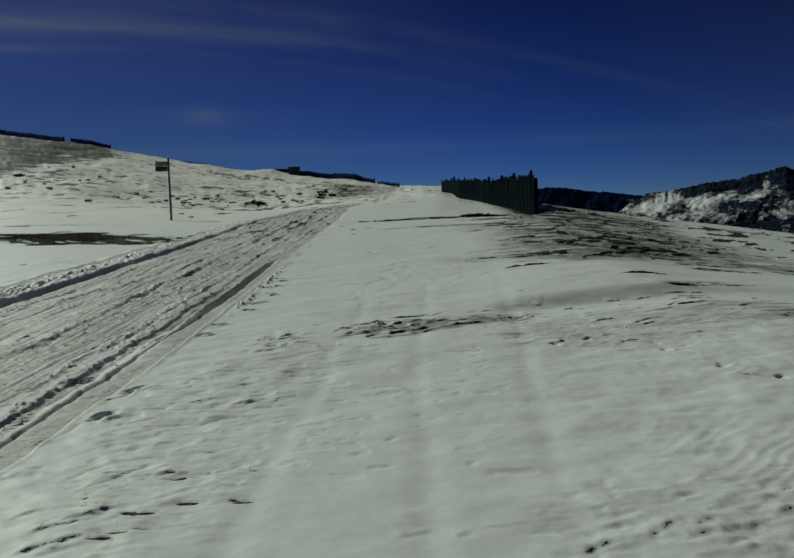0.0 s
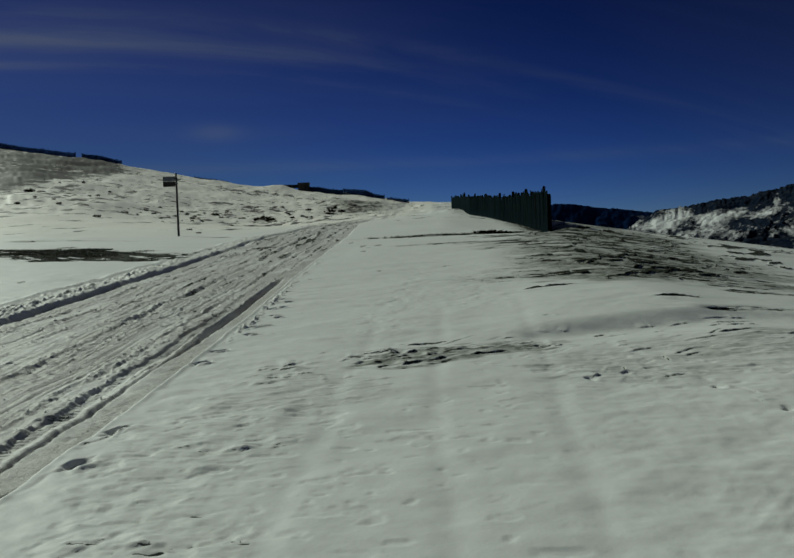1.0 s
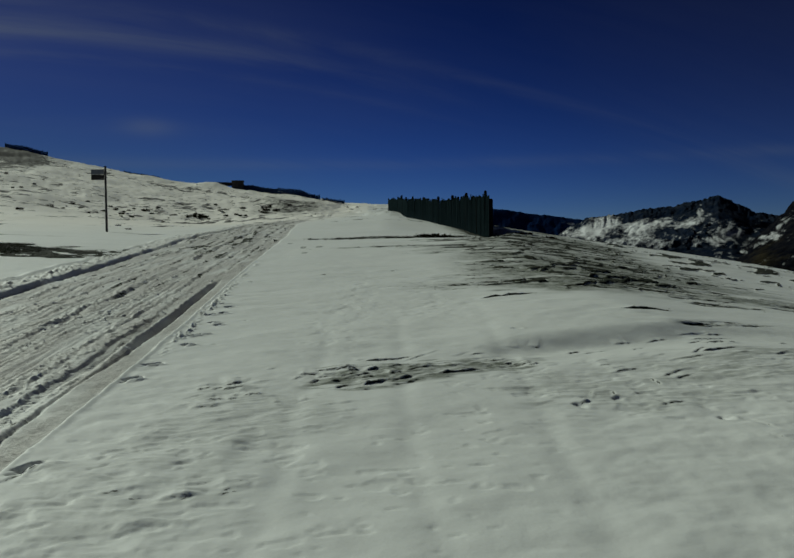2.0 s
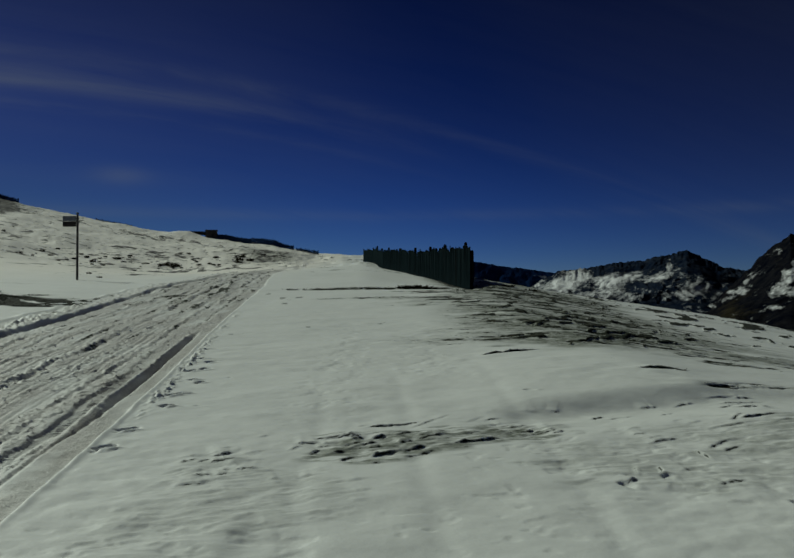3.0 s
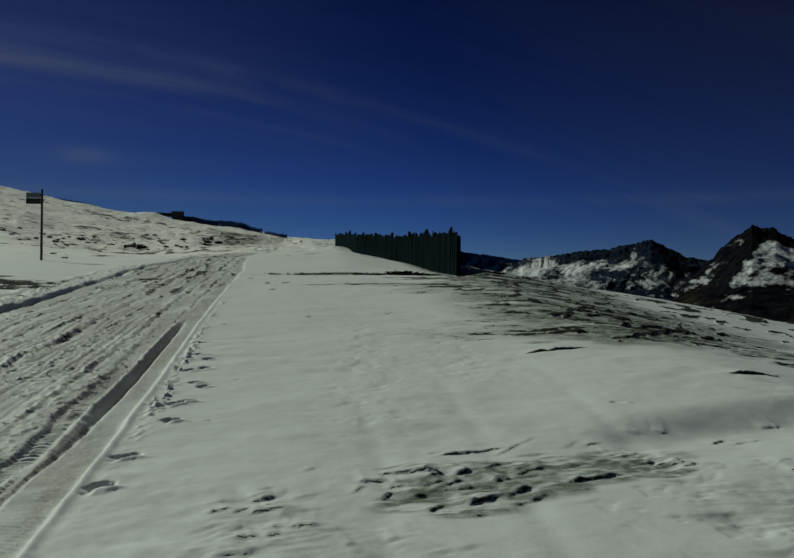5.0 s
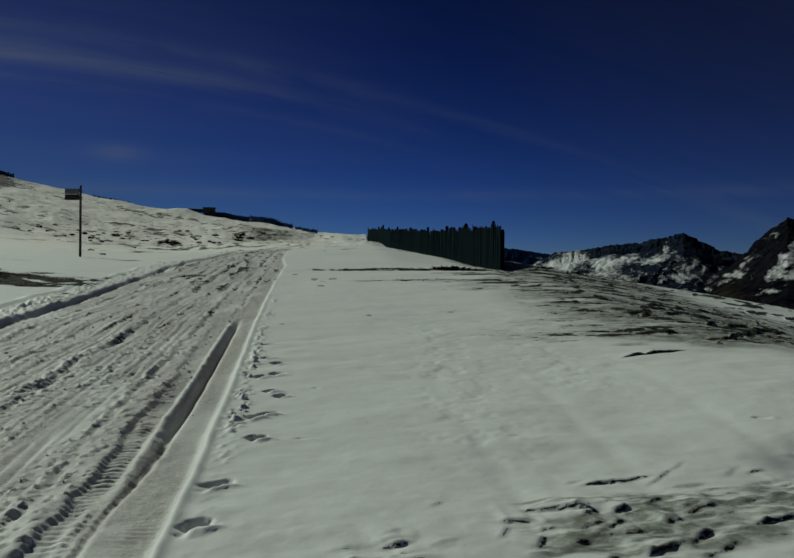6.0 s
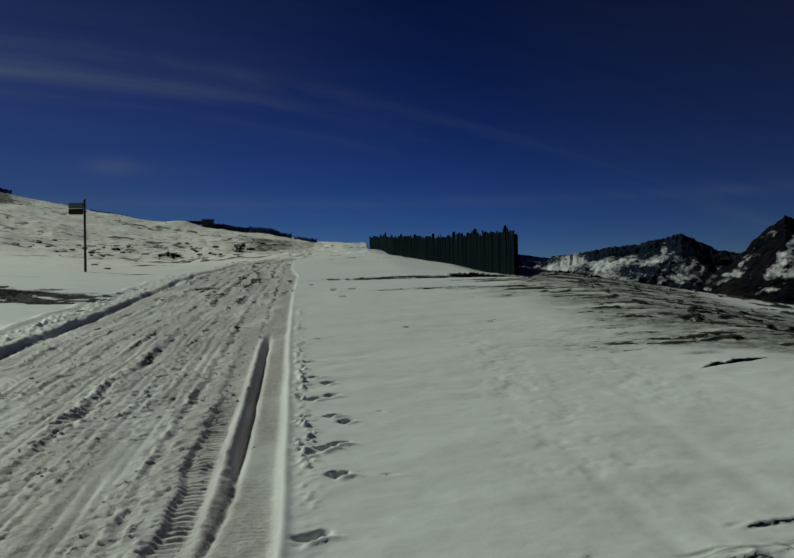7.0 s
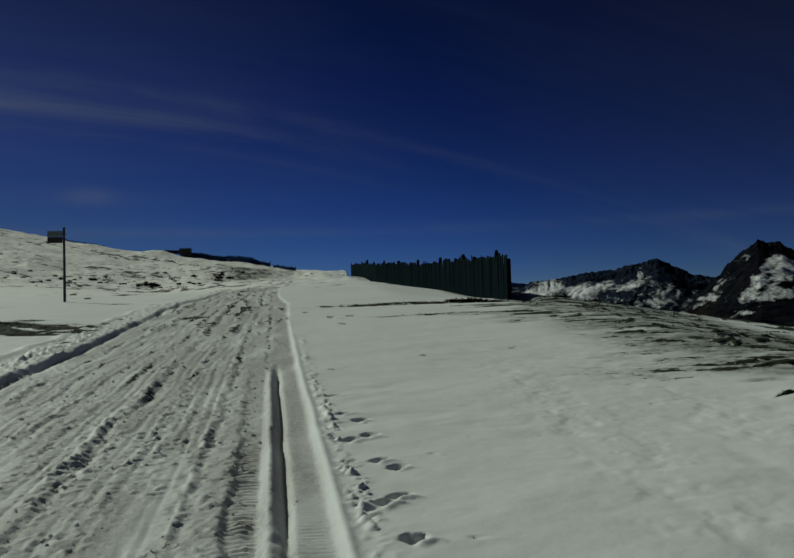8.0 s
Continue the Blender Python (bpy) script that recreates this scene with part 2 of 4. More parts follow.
def lie(x, y):
    """The broad lie of the land, without small relief."""
    d, b = np.hypot(x, y), np.degrees(np.arctan2(x, np.maximum(y, 1e-6)))
    b = np.where(y < 0, np.where(x < 0, -60, 20), b)
    z45, z150, z350 = (np.interp(b, _fine, ROWS_AT[k]) for k in (45, 150, 350))
    h = -0.05 + (z45 + 0.05) * ease(8, 45, d)
    h = h + (z150 - z45) * ease(40, 155, d)
    h = h + (z350 - z150) * np.clip((d - 120) / 230, 0, 1) ** 1.25
    h = h - 0.0006 * np.maximum(d - 345, 0) ** 2
    x0 = np.interp(y, [0, 16, 24, 33, 42, 60, 100, 130], [4.5, 4.6, 4.4, 2.6, 1.4, 0.9, -1.0, -2.0])
    a = np.interp(y, [0, 20, 33, 42, 60, 80, 130], [0.039, 0.037, 0.08, 0.045, 0.045, 0.035, 0.015])
    h = h - 0.022 * np.clip(y - 28, 0, 13.5) * ease(-1.0, 2.5, x)
    # up to the fence the ground bends down softly; past it, it falls evenly away to the right
    xf = np.interp(y, [0, 20, 30, 41, 57, 74, 92, 125, 132], [2.9, 2.9, 3.2, 5.0, 4.8, 4.3, 2.3, 0.6, -1.1])
    s, past = np.maximum(np.minimum(x, xf) - x0, 0), np.maximum(x - xf, 0)
    fall = np.interp(y, [4, 10, 16], [0.09, 0.12, 0.172])
    h = h - a * s * s - fall * (past - 0.5 * (1 - np.exp(-past / 0.5)))
    brow = np.maximum(d - np.interp(b, [20, 26, 34, 50], [66, 50, 21, 16]), 0)
    h = h - np.where(brow < 45, 0.006 * brow**2, 12.15 + 0.54 * (brow - 45)) * ease(0, 5, past)
    # snow drifted up behind the fence
    h = h + np.interp(y, [26, 41, 60, 90], [0, 0.50, 0.55, 0.1]) * ease(0, 1.2, past)
    floor = VALLEY - 0.0699 * y - 0.0175 * x + 9 * layered(x / 260, y / 260, 71, 4)
    return np.maximum(h, floor) + 6 * np.exp(-np.abs(h - floor) / 6) * (np.abs(h - floor) < 40)


def edge_right(y):
    """The edge of the track towards the open snow."""
    return np.interp(y, [-30, -6, 0, 5, 7.4, 8.85, 10.7, 12, 14, 16.8, 25, 35.5, 45, 60, 100, 200, 340],
                     [-1.2, -2.0, -2.35, -2.49, -2.615, -2.73, -2.88, -2.99, -3.16, -3.39, -4.04, -4.73, -5.8, -7.0, -8.6, -14, -22])


def edge_left(y):
    return np.interp(y, [-30, 0, 15, 20, 27, 31, 38, 45, 60, 100, 200, 340],
                     [-4.6, -6.3, -7.3, -7.6, -8.45, -8.75, -9.3, -9.4, -10.3, -12, -18.5, -27])


# footprints: x, y, turn in degrees, length, width, depth
PRINTS_TRACK = [(-2.37, 4.85, 12, .36, .14, .09), (-2.30, 4.02, 20, .36, .12, .07), (-2.52, 7.37, -35, .28, .12, .09),
                (-2.52, 8.05, -50, .34, .10, .07), (-2.43, 9.09, -30, .22, .11, .09), (-2.56, 9.82, -40, .28, .11, .08),
                (-2.44, 9.96, -70, .26, .09, .08), (-2.40, 10.68, -50, .20, .10, .06), (-2.53, 10.90, -40, .22, .10, .07),
                (-2.73, 11.67, -30, .28, .11, .07), (-2.56, 11.78, -60, .20, .10, .05), (-2.63, 12.48, -50, .22, .10, .06),
                (-2.79, 12.80, -40, .24, .10, .06), (-2.9, 13.9, -40, .24, .11, .05)]
PRINTS_SLOPE = [(-2.08, 9.0, 60, .08, .07, .03), (-2.1, 11.0, 0, .08, .06, .03), (1.42, 5.95, -35, .14, .06, .05),
                (2.34, 5.50, 50, .20, .08, .06), (1.74, 6.10, 10, .18, .06, .04), 
                (1.38, 9.15, 60, .12, .07, .04), (2.61, 4.75, 45, .26, .07, .05),
                (2.95, 4.35, 55, .26, .07, .05), (0.2, 12.4, 0, .10, .08, .04), (-0.5, 11.9, 0, .10, .07, .03)]
# broken edges of the snow crust that face down the slope: from x, y to x, y, height
LEDGES_LOW = [(-1.66, 1.58, -1.38, 1.76, .06), (-1.70, 1.80, -1.45, 1.97, .045), (-1.60, 1.92, -1.37, 2.16, .045), (-1.72, 2.43, -1.49, 2.85, .04),
              (-1.82, 2.92, -1.51, 3.03, .035), (-1.74, 3.20, -1.47, 3.33, .035), (-2.46, 4.36, -2.23, 4.83, .045), (-2.43, 3.34, -2.31, 4.07, .03),
              (-0.91, 3.73, -0.73, 3.83, .02)]
LEDGES_MIDDLE = [(-0.88, 7.25, -0.72, 7.27, .05), (-0.75, 7.41, -0.37, 7.39, .08), (-0.39, 7.89, -0.29, 7.92, .03), (-0.27, 7.85, 0.15, 8.01, .06), (0.11, 7.88, 0.45, 8.23, .03),
                 (-0.44, 7.30, -0.35, 7.39, .05), (-0.27, 7.35, -0.16, 7.44, .06), (-0.36, 7.13, -0.24, 7.26, .05), (-0.50, 7.15, -0.35, 7.20, .04), (-0.30, 7.06, -0.19, 7.08, .05),
                 (-0.26, 6.81, -0.07, 6.92, .07), (-0.03, 6.91, 0.15, 7.10, .04), (-0.04, 7.19, 0.07, 7.24, .06), (-0.02, 6.77, 0.18, 6.91, .03), (0.12, 7.32, 0.32, 7.45, .05),
                 (0.43, 7.16, 0.79, 7.33, .08), (0.78, 8.03, 0.92, 8.10, .04), (1.17, 8.37, 1.34, 8.36, .02), (1.45, 8.42, 1.55, 8.39, .04)]
LEDGES_EAST = [(0.62, 7.97, 0.76, 8.14, .02), (1.14, 7.56, 1.33, 7.55, .05), (1.28, 7.49, 1.39, 7.52, .05), (1.02, 7.58, 1.15, 7.66, .05), (0.97, 7.78, 1.12, 7.88, .04),
               (1.80, 8.16, 1.94, 8.27, .04), (1.92, 8.13, 2.22, 8.24, .025), (-0.51, 6.71, -0.41, 6.81, .05), (-0.28, 6.60, -0.22, 6.62, .04), (-0.76, 6.93, -0.70, 7.08, .05),
               (-0.58, 6.95, -0.49, 7.00, .04), (-0.93, 7.03, -0.86, 7.19, .03), (-0.70, 7.15, -0.61, 7.18, .04), (0.13, 6.86, 0.24, 6.96, .03), (-0.06, 7.45, 0.07, 7.57, .04)]
LEDGES_WEST = [(-1.78, 6.94, -1.60, 6.98, .025), (-1.52, 6.95, -1.38, 7.00, .045), (-1.44, 6.87, -1.32, 6.89, .03), (-1.73, 6.79, -1.60, 6.84, .035), (-1.59, 6.76, -1.51, 6.84, .03),
               (-1.49, 6.74, -1.30, 6.78, .05), (-1.39, 6.53, -1.29, 6.52, .03), (-1.28, 6.50, -1.14, 6.50, .05), (-1.54, 6.36, -1.44, 6.39, .05), (-1.40, 6.39, -1.32, 6.42, .04),
               (-1.24, 7.50, -1.17, 7.56, .025), (-0.77, 6.30, -0.71, 6.31, .03), (-1.62, 6.16, -1.50, 6.16, .03), (-1.50, 6.14, -1.42, 6.18, .03), (-0.99, 6.24, -0.93, 6.26, .025)]
LEDGES_OPEN = [(2.41, 8.57, 2.59, 8.61, .03), (2.78, 8.62, 3.02, 8.76, .03), (3.25, 8.96, 3.66, 9.18, .03), (3.63, 9.12, 3.82, 9.16, .04), (3.31, 8.78, 3.82, 8.99, .03),
               (3.11, 7.83, 3.51, 8.05, .06), (2.98, 7.75, 3.17, 8.02, .04), (2.44, 7.77, 2.56, 7.86, .02), (1.79, 7.71, 2.16, 7.63, .02), (1.93, 7.31, 2.03, 7.31, .035),
               (2.00, 7.06, 2.24, 7.13, .04), (2.38, 6.83, 2.66, 7.07, .03), (2.24, 6.74, 2.26, 6.51, .04), (2.46, 6.73, 2.62, 6.83, .04), (1.44, 5.96, 1.53, 6.03, .05),
               (1.80, 6.33, 1.75, 6.13, .04), (1.63, 6.37, 1.57, 6.13, .03), (2.03, 5.85, 2.24, 5.93, .05), (1.40, 12.30, 2.25, 12.75, .10), (3.02, 10.28, 3.62, 10.55, .09)]
LEDGES_FIRST = [(1.00, 1.46, 1.13, 1.55, .05), (1.11, 1.53, 1.21, 1.56, .03), (1.31, 1.58, 1.46, 1.70, .05), (1.47, 1.54, 1.56, 1.58, .05), (1.54, 1.66, 1.64, 1.73, .045),
                (1.76, 1.95, 1.92, 2.01, .03), (2.04, 2.01, 2.15, 2.09, .04), (1.71, 1.88, 1.84, 1.92, .02), (0.18, 1.66, 0.32, 1.74, .03), (0.45, 1.65, 0.51, 1.70, .035),
                (2.54, 5.39, 2.61, 5.15, .04), (2.47, 5.01, 2.54, 4.87, .05), (2.63, 4.43, 2.76, 4.33, .05), (2.36, 5.83, 2.42, 5.70, .03), (0.59, 2.95, 0.78, 3.06, .015),
                (1.77, 1.65, 1.92, 1.74, .03), (1.19, 1.82, 1.33, 1.88, .02), (1.97, 1.79, 2.04, 1.83, .035)]

# ground bared of snow: x, y, half width, half depth, turn, cover from 0 to 1, size of the pieces
BARE_NEAR = [(0.05, 7.35, 0.85, 0.42, 12, 0.36, 0.15), (-0.35, 7.02, 0.55, 0.36, 8, 0.38, 0.14), (0.98, 7.62, 0.42, 0.34, 10, 0.36, 0.12),
             (-1.48, 6.72, 0.36, 0.40, 10, 0.30, 0.13), (-1.15, 5.9, 0.7, 0.8, 20, 0.30, 0.12), (-1.6, 4.3, 0.6, 1.3, 0, 0.295, 0.12),
             (-1.35, 2.3, 0.6, 1.0, 0, 0.12, 0.15), (1.7, 1.75, 1.0, 0.55, 15, 0.30, 0.13), (1.95, 6.5, 1.0, 0.8, 0, 0.31, 0.13),
             (3.5, 7.4, 1.3, 0.7, 20, 0.33, 0.18), (4.10, 9.70, 0.80, 0.13, 24, 0.60, 0.25), (3.40, 10.46, 0.42, 0.07, 24, 0.8, 0.25)]
BARE_MIDDLE = [(1.85, 12.55, 0.48, 0.10, 26, 0.9, 0.3), (5.1, 12.2, 0.8, 0.35, 10, 0.55, 0.35), (3.3, 15.8, 2.2, 2.4, -15, 0.46, 0.36),
               (5.0, 15.4, 1.6, 2.6, 0, 0.44, 0.38), (4.2, 20.5, 2.4, 3.2, 0, 0.50, 0.45), (2.6, 24.5, 2.2, 3.2, 0, 0.44, 0.5),
               (0.9, 14.4, 0.9, 0.7, 0, 0.20, 0.12), (4.7, 7.3, 1.0, 0.35, 10, 0.5, 0.25), (7.5, 14.0, 1.6, 2.2, 0, 0.38, 0.4),
               (7.0, 20.0, 1.6, 3.0, 0, 0.40, 0.45)]
BARE_FAR = [(0.4, 31.9, 4.2, 0.6, 1, 0.74, 0.4), (0.7, 25.8, 2.4, 0.35, 2, 0.56, 0.35), (2.2, 33.2, 1.4, 0.9, 8, 0.6, 0.4), (3.0, 29.0, 2.4, 1.4, 0, 0.56, 0.5), (5.5, 26.0, 2.5, 5.0, 0, 0.5, 0.5),
            (6.0, 33.0, 2.5, 5.0, 0, 0.6, 0.6), (-13.2, 27.4, 4.4, 2.4, -38, 0.95, 0.8), (-17.5, 29.4, 4.4, 2.4, -15, 0.9, 0.8),
            (-20.5, 40, 4.5, 0.8, 0, 0.35, 0.9), (-7.1, 29.6, 0.5, 0.7, 0, 0.62, 0.22), (-6.3, 26.6, 0.35, 1.3, 10, 0.42, 0.22)]
PRINTS = PRINTS_TRACK + [(x, y, turn, 0.75 * a, 0.75 * b, 0.7 * c) for x, y, turn, a, b, c in PRINTS_SLOPE]
LEDGES = [(a, b, c, d, 0.65 * e) for a, b, c, d, e in LEDGES_LOW + LEDGES_FIRST] + LEDGES_MIDDLE + LEDGES_EAST + LEDGES_WEST + LEDGES_OPEN


def scattered_ledges():
    """More short broken edges: patch x, y, half width, half depth, number, mean length, height."""
    rng = random.Random(31)
    more = []
    for cx, cy, rx, ry, many, length, high in ((0.0, 7.20, 0.80, 0.40, 40, 0.08, 0.032), (-0.4, 7.0, 0.5, 0.32, 18, 0.08, 0.03), (1.05, 7.72, 0.35, 0.28, 26, 0.08, 0.034),
                                               (-1.5, 6.6, 0.32, 0.5, 30, 0.09, 0.024), (-1.1, 5.7, 0.8, 0.8, 30, 0.08, 0.024), (-1.6, 4.2, 0.6, 1.3, 44, 0.09, 0.028),
                                               (-1.5, 2.4, 0.5, 1.0, 26, 0.10, 0.03), (1.75, 1.75, 0.7, 0.4, 22, 0.06, 0.03), (2.0, 6.6, 1.2, 1.0, 30, 0.08, 0.028),
                                               (3.5, 8.0, 1.2, 0.8, 20, 0.18, 0.04)):
        for _ in range(many):
            a, r = rng.uniform(0, 6.283), math.sqrt(rng.random())
            x, y = cx + rx * r * math.cos(a), cy + ry * r * math.sin(a) + 0.12 * rx * r * math.cos(a)
            turn, long = radians(rng.gauss(24, 11)), length * rng.uniform(0.7, 2.6)
            more.append((x, y, x + long * math.cos(turn), y + long * math.sin(turn), high * rng.uniform(0.4, 0.85)))
    return more


LEDGES = LEDGES + scattered_ledges()
BARE = BARE_NEAR + BARE_MIDDLE + BARE_FAR


def relief(x, y):
    """Height of the slope's surface, and how bared (crust edge shade painted in), trodden and low in the valley it is.
    """
    h = lie(x, y)
    d = np.hypot(x + 1, y)
    bare_and_shade, trodden, thin, scrub = np.zeros_like(x), np.zeros_like(x), np.zeros_like(x), np.full_like(x, -1.0)
    valley = 0.78 * ease(8, 25, -h - np.maximum(y, 0) * 0.02) * (d > 60)
    # drifts and wind ripples
    near = ease(900, 200, d)
    h = h + near * (0.035 * layered(x / 2.1, y / 1.5, 3, 3) + 0.10 * ease(10, 40, d) * layered(x / 7, y / 6, 5, 3)
                    + 1.1 * ease(70, 260, d) * layered(x / 34, y / 38, 9, 5))
    h = h + 0.85 * ease(60, 130, d) * ease(500, 330, d) * (layered(x / 8, y / 17, 8, 4, 0.6) + 0.5 * np.abs(layered(x / 14, y / 30, 12, 3)))
    # snow drifted against the hut
    h = h + 1.2 * hump(x, -73.0, 6.0) * hump(y, 329.0, 6.0)
    # a bank that faces down the slope
    foot = 8.05 + 0.36 * (x - 0.9) + 0.12 * grain(x / 0.9, y * 0, 41)
    along = ease(0.1, 2.1, x) * (0.3 + 0.7 * ease(4.4, 2.9, x)) * ease(9.5, 5.0, x)
    h = h + along * (0.085 * ease(-0.15, 0.45, y - foot) - 0.07 * ease(1.0, 6.0, y - foot) - 0.06 * hump(y - foot, -0.2, 0.45))

    m = (y > -12) & (y < 75) & (np.abs(x) < 60)
    if m.any():
        X, Y, H, B, T, N = x[m], y[m], h[m], bare_and_shade[m], trodden[m], thin[m]
        fine_fall = ease(45, 12, Y)
        jag = layered(X / 0.22, Y / 0.16, 21, 3)
        small = layered(X / 0.07, Y / 0.06, 25, 2)
        wave = layered(X / 0.75 + 0.15 * Y, Y / 0.16, 27, 3)
        lower = ease(9.0, 6.0, Y) * np.maximum(ease(0.6, 1.6, X), ease(-0.4, -1.2, X))
        calm = ease(-0.25, 0.35, layered(X / 1.3, Y / 1.1, 38, 2))
        soft = layered(X / 0.42 + 0.2 * Y, Y / 0.34, 28, 2)
        H = H + fine_fall * (0.0035 * jag + 0.0009 * small + 0.0022 * calm * np.maximum(wave, -0.2) + 0.011 * (0.3 + calm) * soft) + 0.016 * lower * layered(X / 0.30, Y / 0.26, 29, 3)
        dents = ease(0.22, 0.5, layered(X / 0.17, Y / 0.13, 35, 3)) * ease(-0.2, 0.3, layered(X / 1.6, Y / 1.6, 37, 2))
        H = H - 0.007 * dents * ease(8.2, 7.0, Y) * np.maximum(ease(-0.2, 0.6, X), ease(6.0, 5.0, Y))
        # wavy wind ripples low on the open side
        rip = hump(X, 2.15, 0.45) * hump(Y, 2.6, 0.7)
        H = H + 0.0030 * rip * (1 - 2 * np.abs(np.sin(26 * (X - 0.75 * (Y - 3)) + 4.5 * layered(X / 0.5, Y / 0.6, 33, 3))) ** 0.8)

        # the track
        xr, xl = edge_right(Y) + 0.010 * grain(Y / 1.2, Y * 0, 51), edge_left(Y) + 0.07 * grain(Y / 2.0, Y * 0, 52) + 0.02 * grain(Y / 0.3, Y * 0, 53)
        r = X - xr
        width = np.maximum(xr - xl, 0.5)
        inside = ease(0.02, -0.07, r) * ease(-0.12, 0.12, X - xl)
        crumbs = layered(X / 0.075, Y / 0.085, 61, 4, 0.72)
        clods = np.maximum(layered(X / 0.11, Y / 0.13, 64, 3, 0.6) - 0.12, 0)
        H = H - (0.02 + 0.032 * ease(-2.4, -0.8, r)) * inside
        drawn = layered(r / 0.055, Y / 1.4, 62, 3, 0.6)
        lanes = 0.30 + 0.9 * ease(-0.05, 0.45, layered(r / 0.34, Y / 3.6, 65, 3, 0.6))
        H = H + inside * (0.011 * crumbs * lanes * (0.6 + 0.45 * ease(-0.5, -0.9, r)) + 0.026 * clods * lanes * ease(-0.5, -0.95, r) + 0.010 * drawn * ease(-0.8, -1.0, r))
        fade = ease(17.6, 15.6, Y)
        # thin lines drawn by single tyre edges, and sharp-edged chunks between them
        for c, seed in ((-1.02, 1), (-1.20, 2), (-1.55, 3), (-2.05, 4), (-2.60, 5), (-3.0, 6)):
            line = r - c + 0.03 * grain(Y / 2.5, Y * 0, 210 + seed)
            H = H - 0.011 * inside * (hump(line, 0, 0.016) + 0.8 * hump(line, -0.11, 0.016)) * ease(-0.3, 0.1, grain(Y / 1.7, Y * 0, 220 + seed))
        chunk = layered(X / 0.055, Y / 0.06, 231, 2, 0.5)
        H = H + 0.014 * inside * ease(0.30, 0.42, chunk) * ease(-0.1, 0.35, layered(X / 0.45, Y / 0.8, 233, 2)) * ease(-0.45, -0.7, r)
        wob = 0.007 * grain(Y / 0.6, Y * 0, 66) + 0.005 * ease(10.2, 8.6, Y) * grain(Y / 0.05, Y * 0, 67)
        # pressed lip towards the open snow, and crumbs thrown past it
        H = H + 0.022 * hump(r, 0.0, 0.040) * ease(30, 15, Y) * (0.3 + 0.7 * ease(4.5, 7.5, Y))
        H = H + 0.075 * hump(r, 0.15, 0.075) * np.maximum(layered(X / 0.05, Y / 0.075, 68, 3, 0.65), 0) * (0.35 + 0.9 * ease(-0.2, 0.4, grain(Y / 0.8, Y * 0, 71))) * ease(6, 10, Y) * ease(26, 17, Y)
        # wheel groove beside the last ridge
        groove = np.interp(Y, [3, 5.7, 7.6, 8.9, 20], [-0.37, -0.38, -0.42, -0.31, -0.31])
        sharp = 0.5 + 0.5 * ease(8.6, 10.2, Y)
        H = H - 0.062 * fade * sharp * hump(r, groove + wob, 0.024 + 0.008 * ease(8.6, 10.2, Y))
        H = H + 0.058 * fade * (1.2 * sharp - 0.2) * hump(r, groove - 0.10 + wob, 0.042) * np.clip(0.9 + 0.35 * crumbs, 0.5, 1.3)
        tread = np.cos(2 * np.pi * (Y + 0.12 * np.abs(r + 0.57)) / 0.074)
        H = H + 0.019 * tread * hump(r, -0.57, 0.10) * ease(14.5, 11, Y) * np.clip(0.75 + 0.7 * layered(X / 0.12, Y / 0.2, 70, 2), 0.1, 1.3)
        H = H + 0.036 * np.maximum(layered(X / 0.06, Y / 0.07, 69, 3, 0.65), 0) * hump(r, -0.72, 0.07) * (0.35 + 0.8 * ease(-0.2, 0.4, grain(Y / 0.7, Y * 0, 72))) * fade
        H = H + 0.006 * np.cos(2 * np.pi * Y / 0.055) * hump(r, -0.17, 0.10) * fade
        for c, seed in ((-1.42, 1), (-2.3, 2)):
            H = H + 0.007 * np.cos(2 * np.pi * (Y + 0.2 * np.abs(r - c)) / 0.075) * hump(r, c, 0.10) * ease(0.0, 0.4, grain(Y / 1.3, Y * 0, 240 + seed)) * fade
        cut = r + 0.03 * grain(Y / 0.45, Y * 0, 73) + 0.02 * grain(Y / 0.12, Y * 0, 74)
        H = H - 0.036 * ease(-0.71, -0.66, cut) * ease(-0.42, -0.50, r) * fade * (0.4 + 0.6 * ease(13.5, 11, Y))
        far_rut = ease(0, 22, Y)
        for part, deep_, wide, push, seed in ((0.226, .035, .06, .055, 1), (0.36, .018, .05, .020, 2), (0.455, .04, .09, .065, 3),
                                              (0.55, .02, .06, .022, 4), (0.64, .03, .07, .035, 5), (0.74, .018, .06, .022, 6),
                                              (0.84, .028, .07, .030, 7), (0.12, .02, .05, .02, 8)):
            c = -part * width * (1 if part > 0.2 else far_rut) + 0.05 * grain(Y / 1.6, Y * 0, 80 + seed) + 0.03 * grain(Y / 0.3, Y * 0, 90 + seed) + 0.022 * grain(Y / 0.11, Y * 0, 95 + seed)
            on = np.clip(0.68 + 0.7 * layered(Y / 1.5, Y * 0, 100 + seed, 3), 0.05, 1.15) * (0.55 + 0.45 * ease(8, 11, Y))
            if part < 0.2:
                on = on * ease(15, 18, Y)
            w = 0.8 * wide * (1 + 0.02 * np.maximum(Y - 12, 0))
            lump = np.clip(0.5 + 0.9 * layered(X / 0.09, Y / 0.16, 110 + seed, 3), 0, 1.4)
            H = H + inside * on * (1 + 0.035 * np.clip(Y - 12, 0, 25)) * (0.55 * push * lump * hump(r, c - 1.3 * w, w) - 0.65 * deep_ * hump(r, c, w))
            grit = layered(X / 0.042, Y / 0.050, 120 + seed, 3, 0.7)
            H = H + inside * on * (0.022 * np.maximum(crumbs, 0) + 0.045 * np.maximum(grit - 0.05, 0)) * hump(r, c - 0.6 * w, 1.9 * w)
            T = np.maximum(T, inside * on * hump(r, c + 0.4 * w, 1.3 * w))
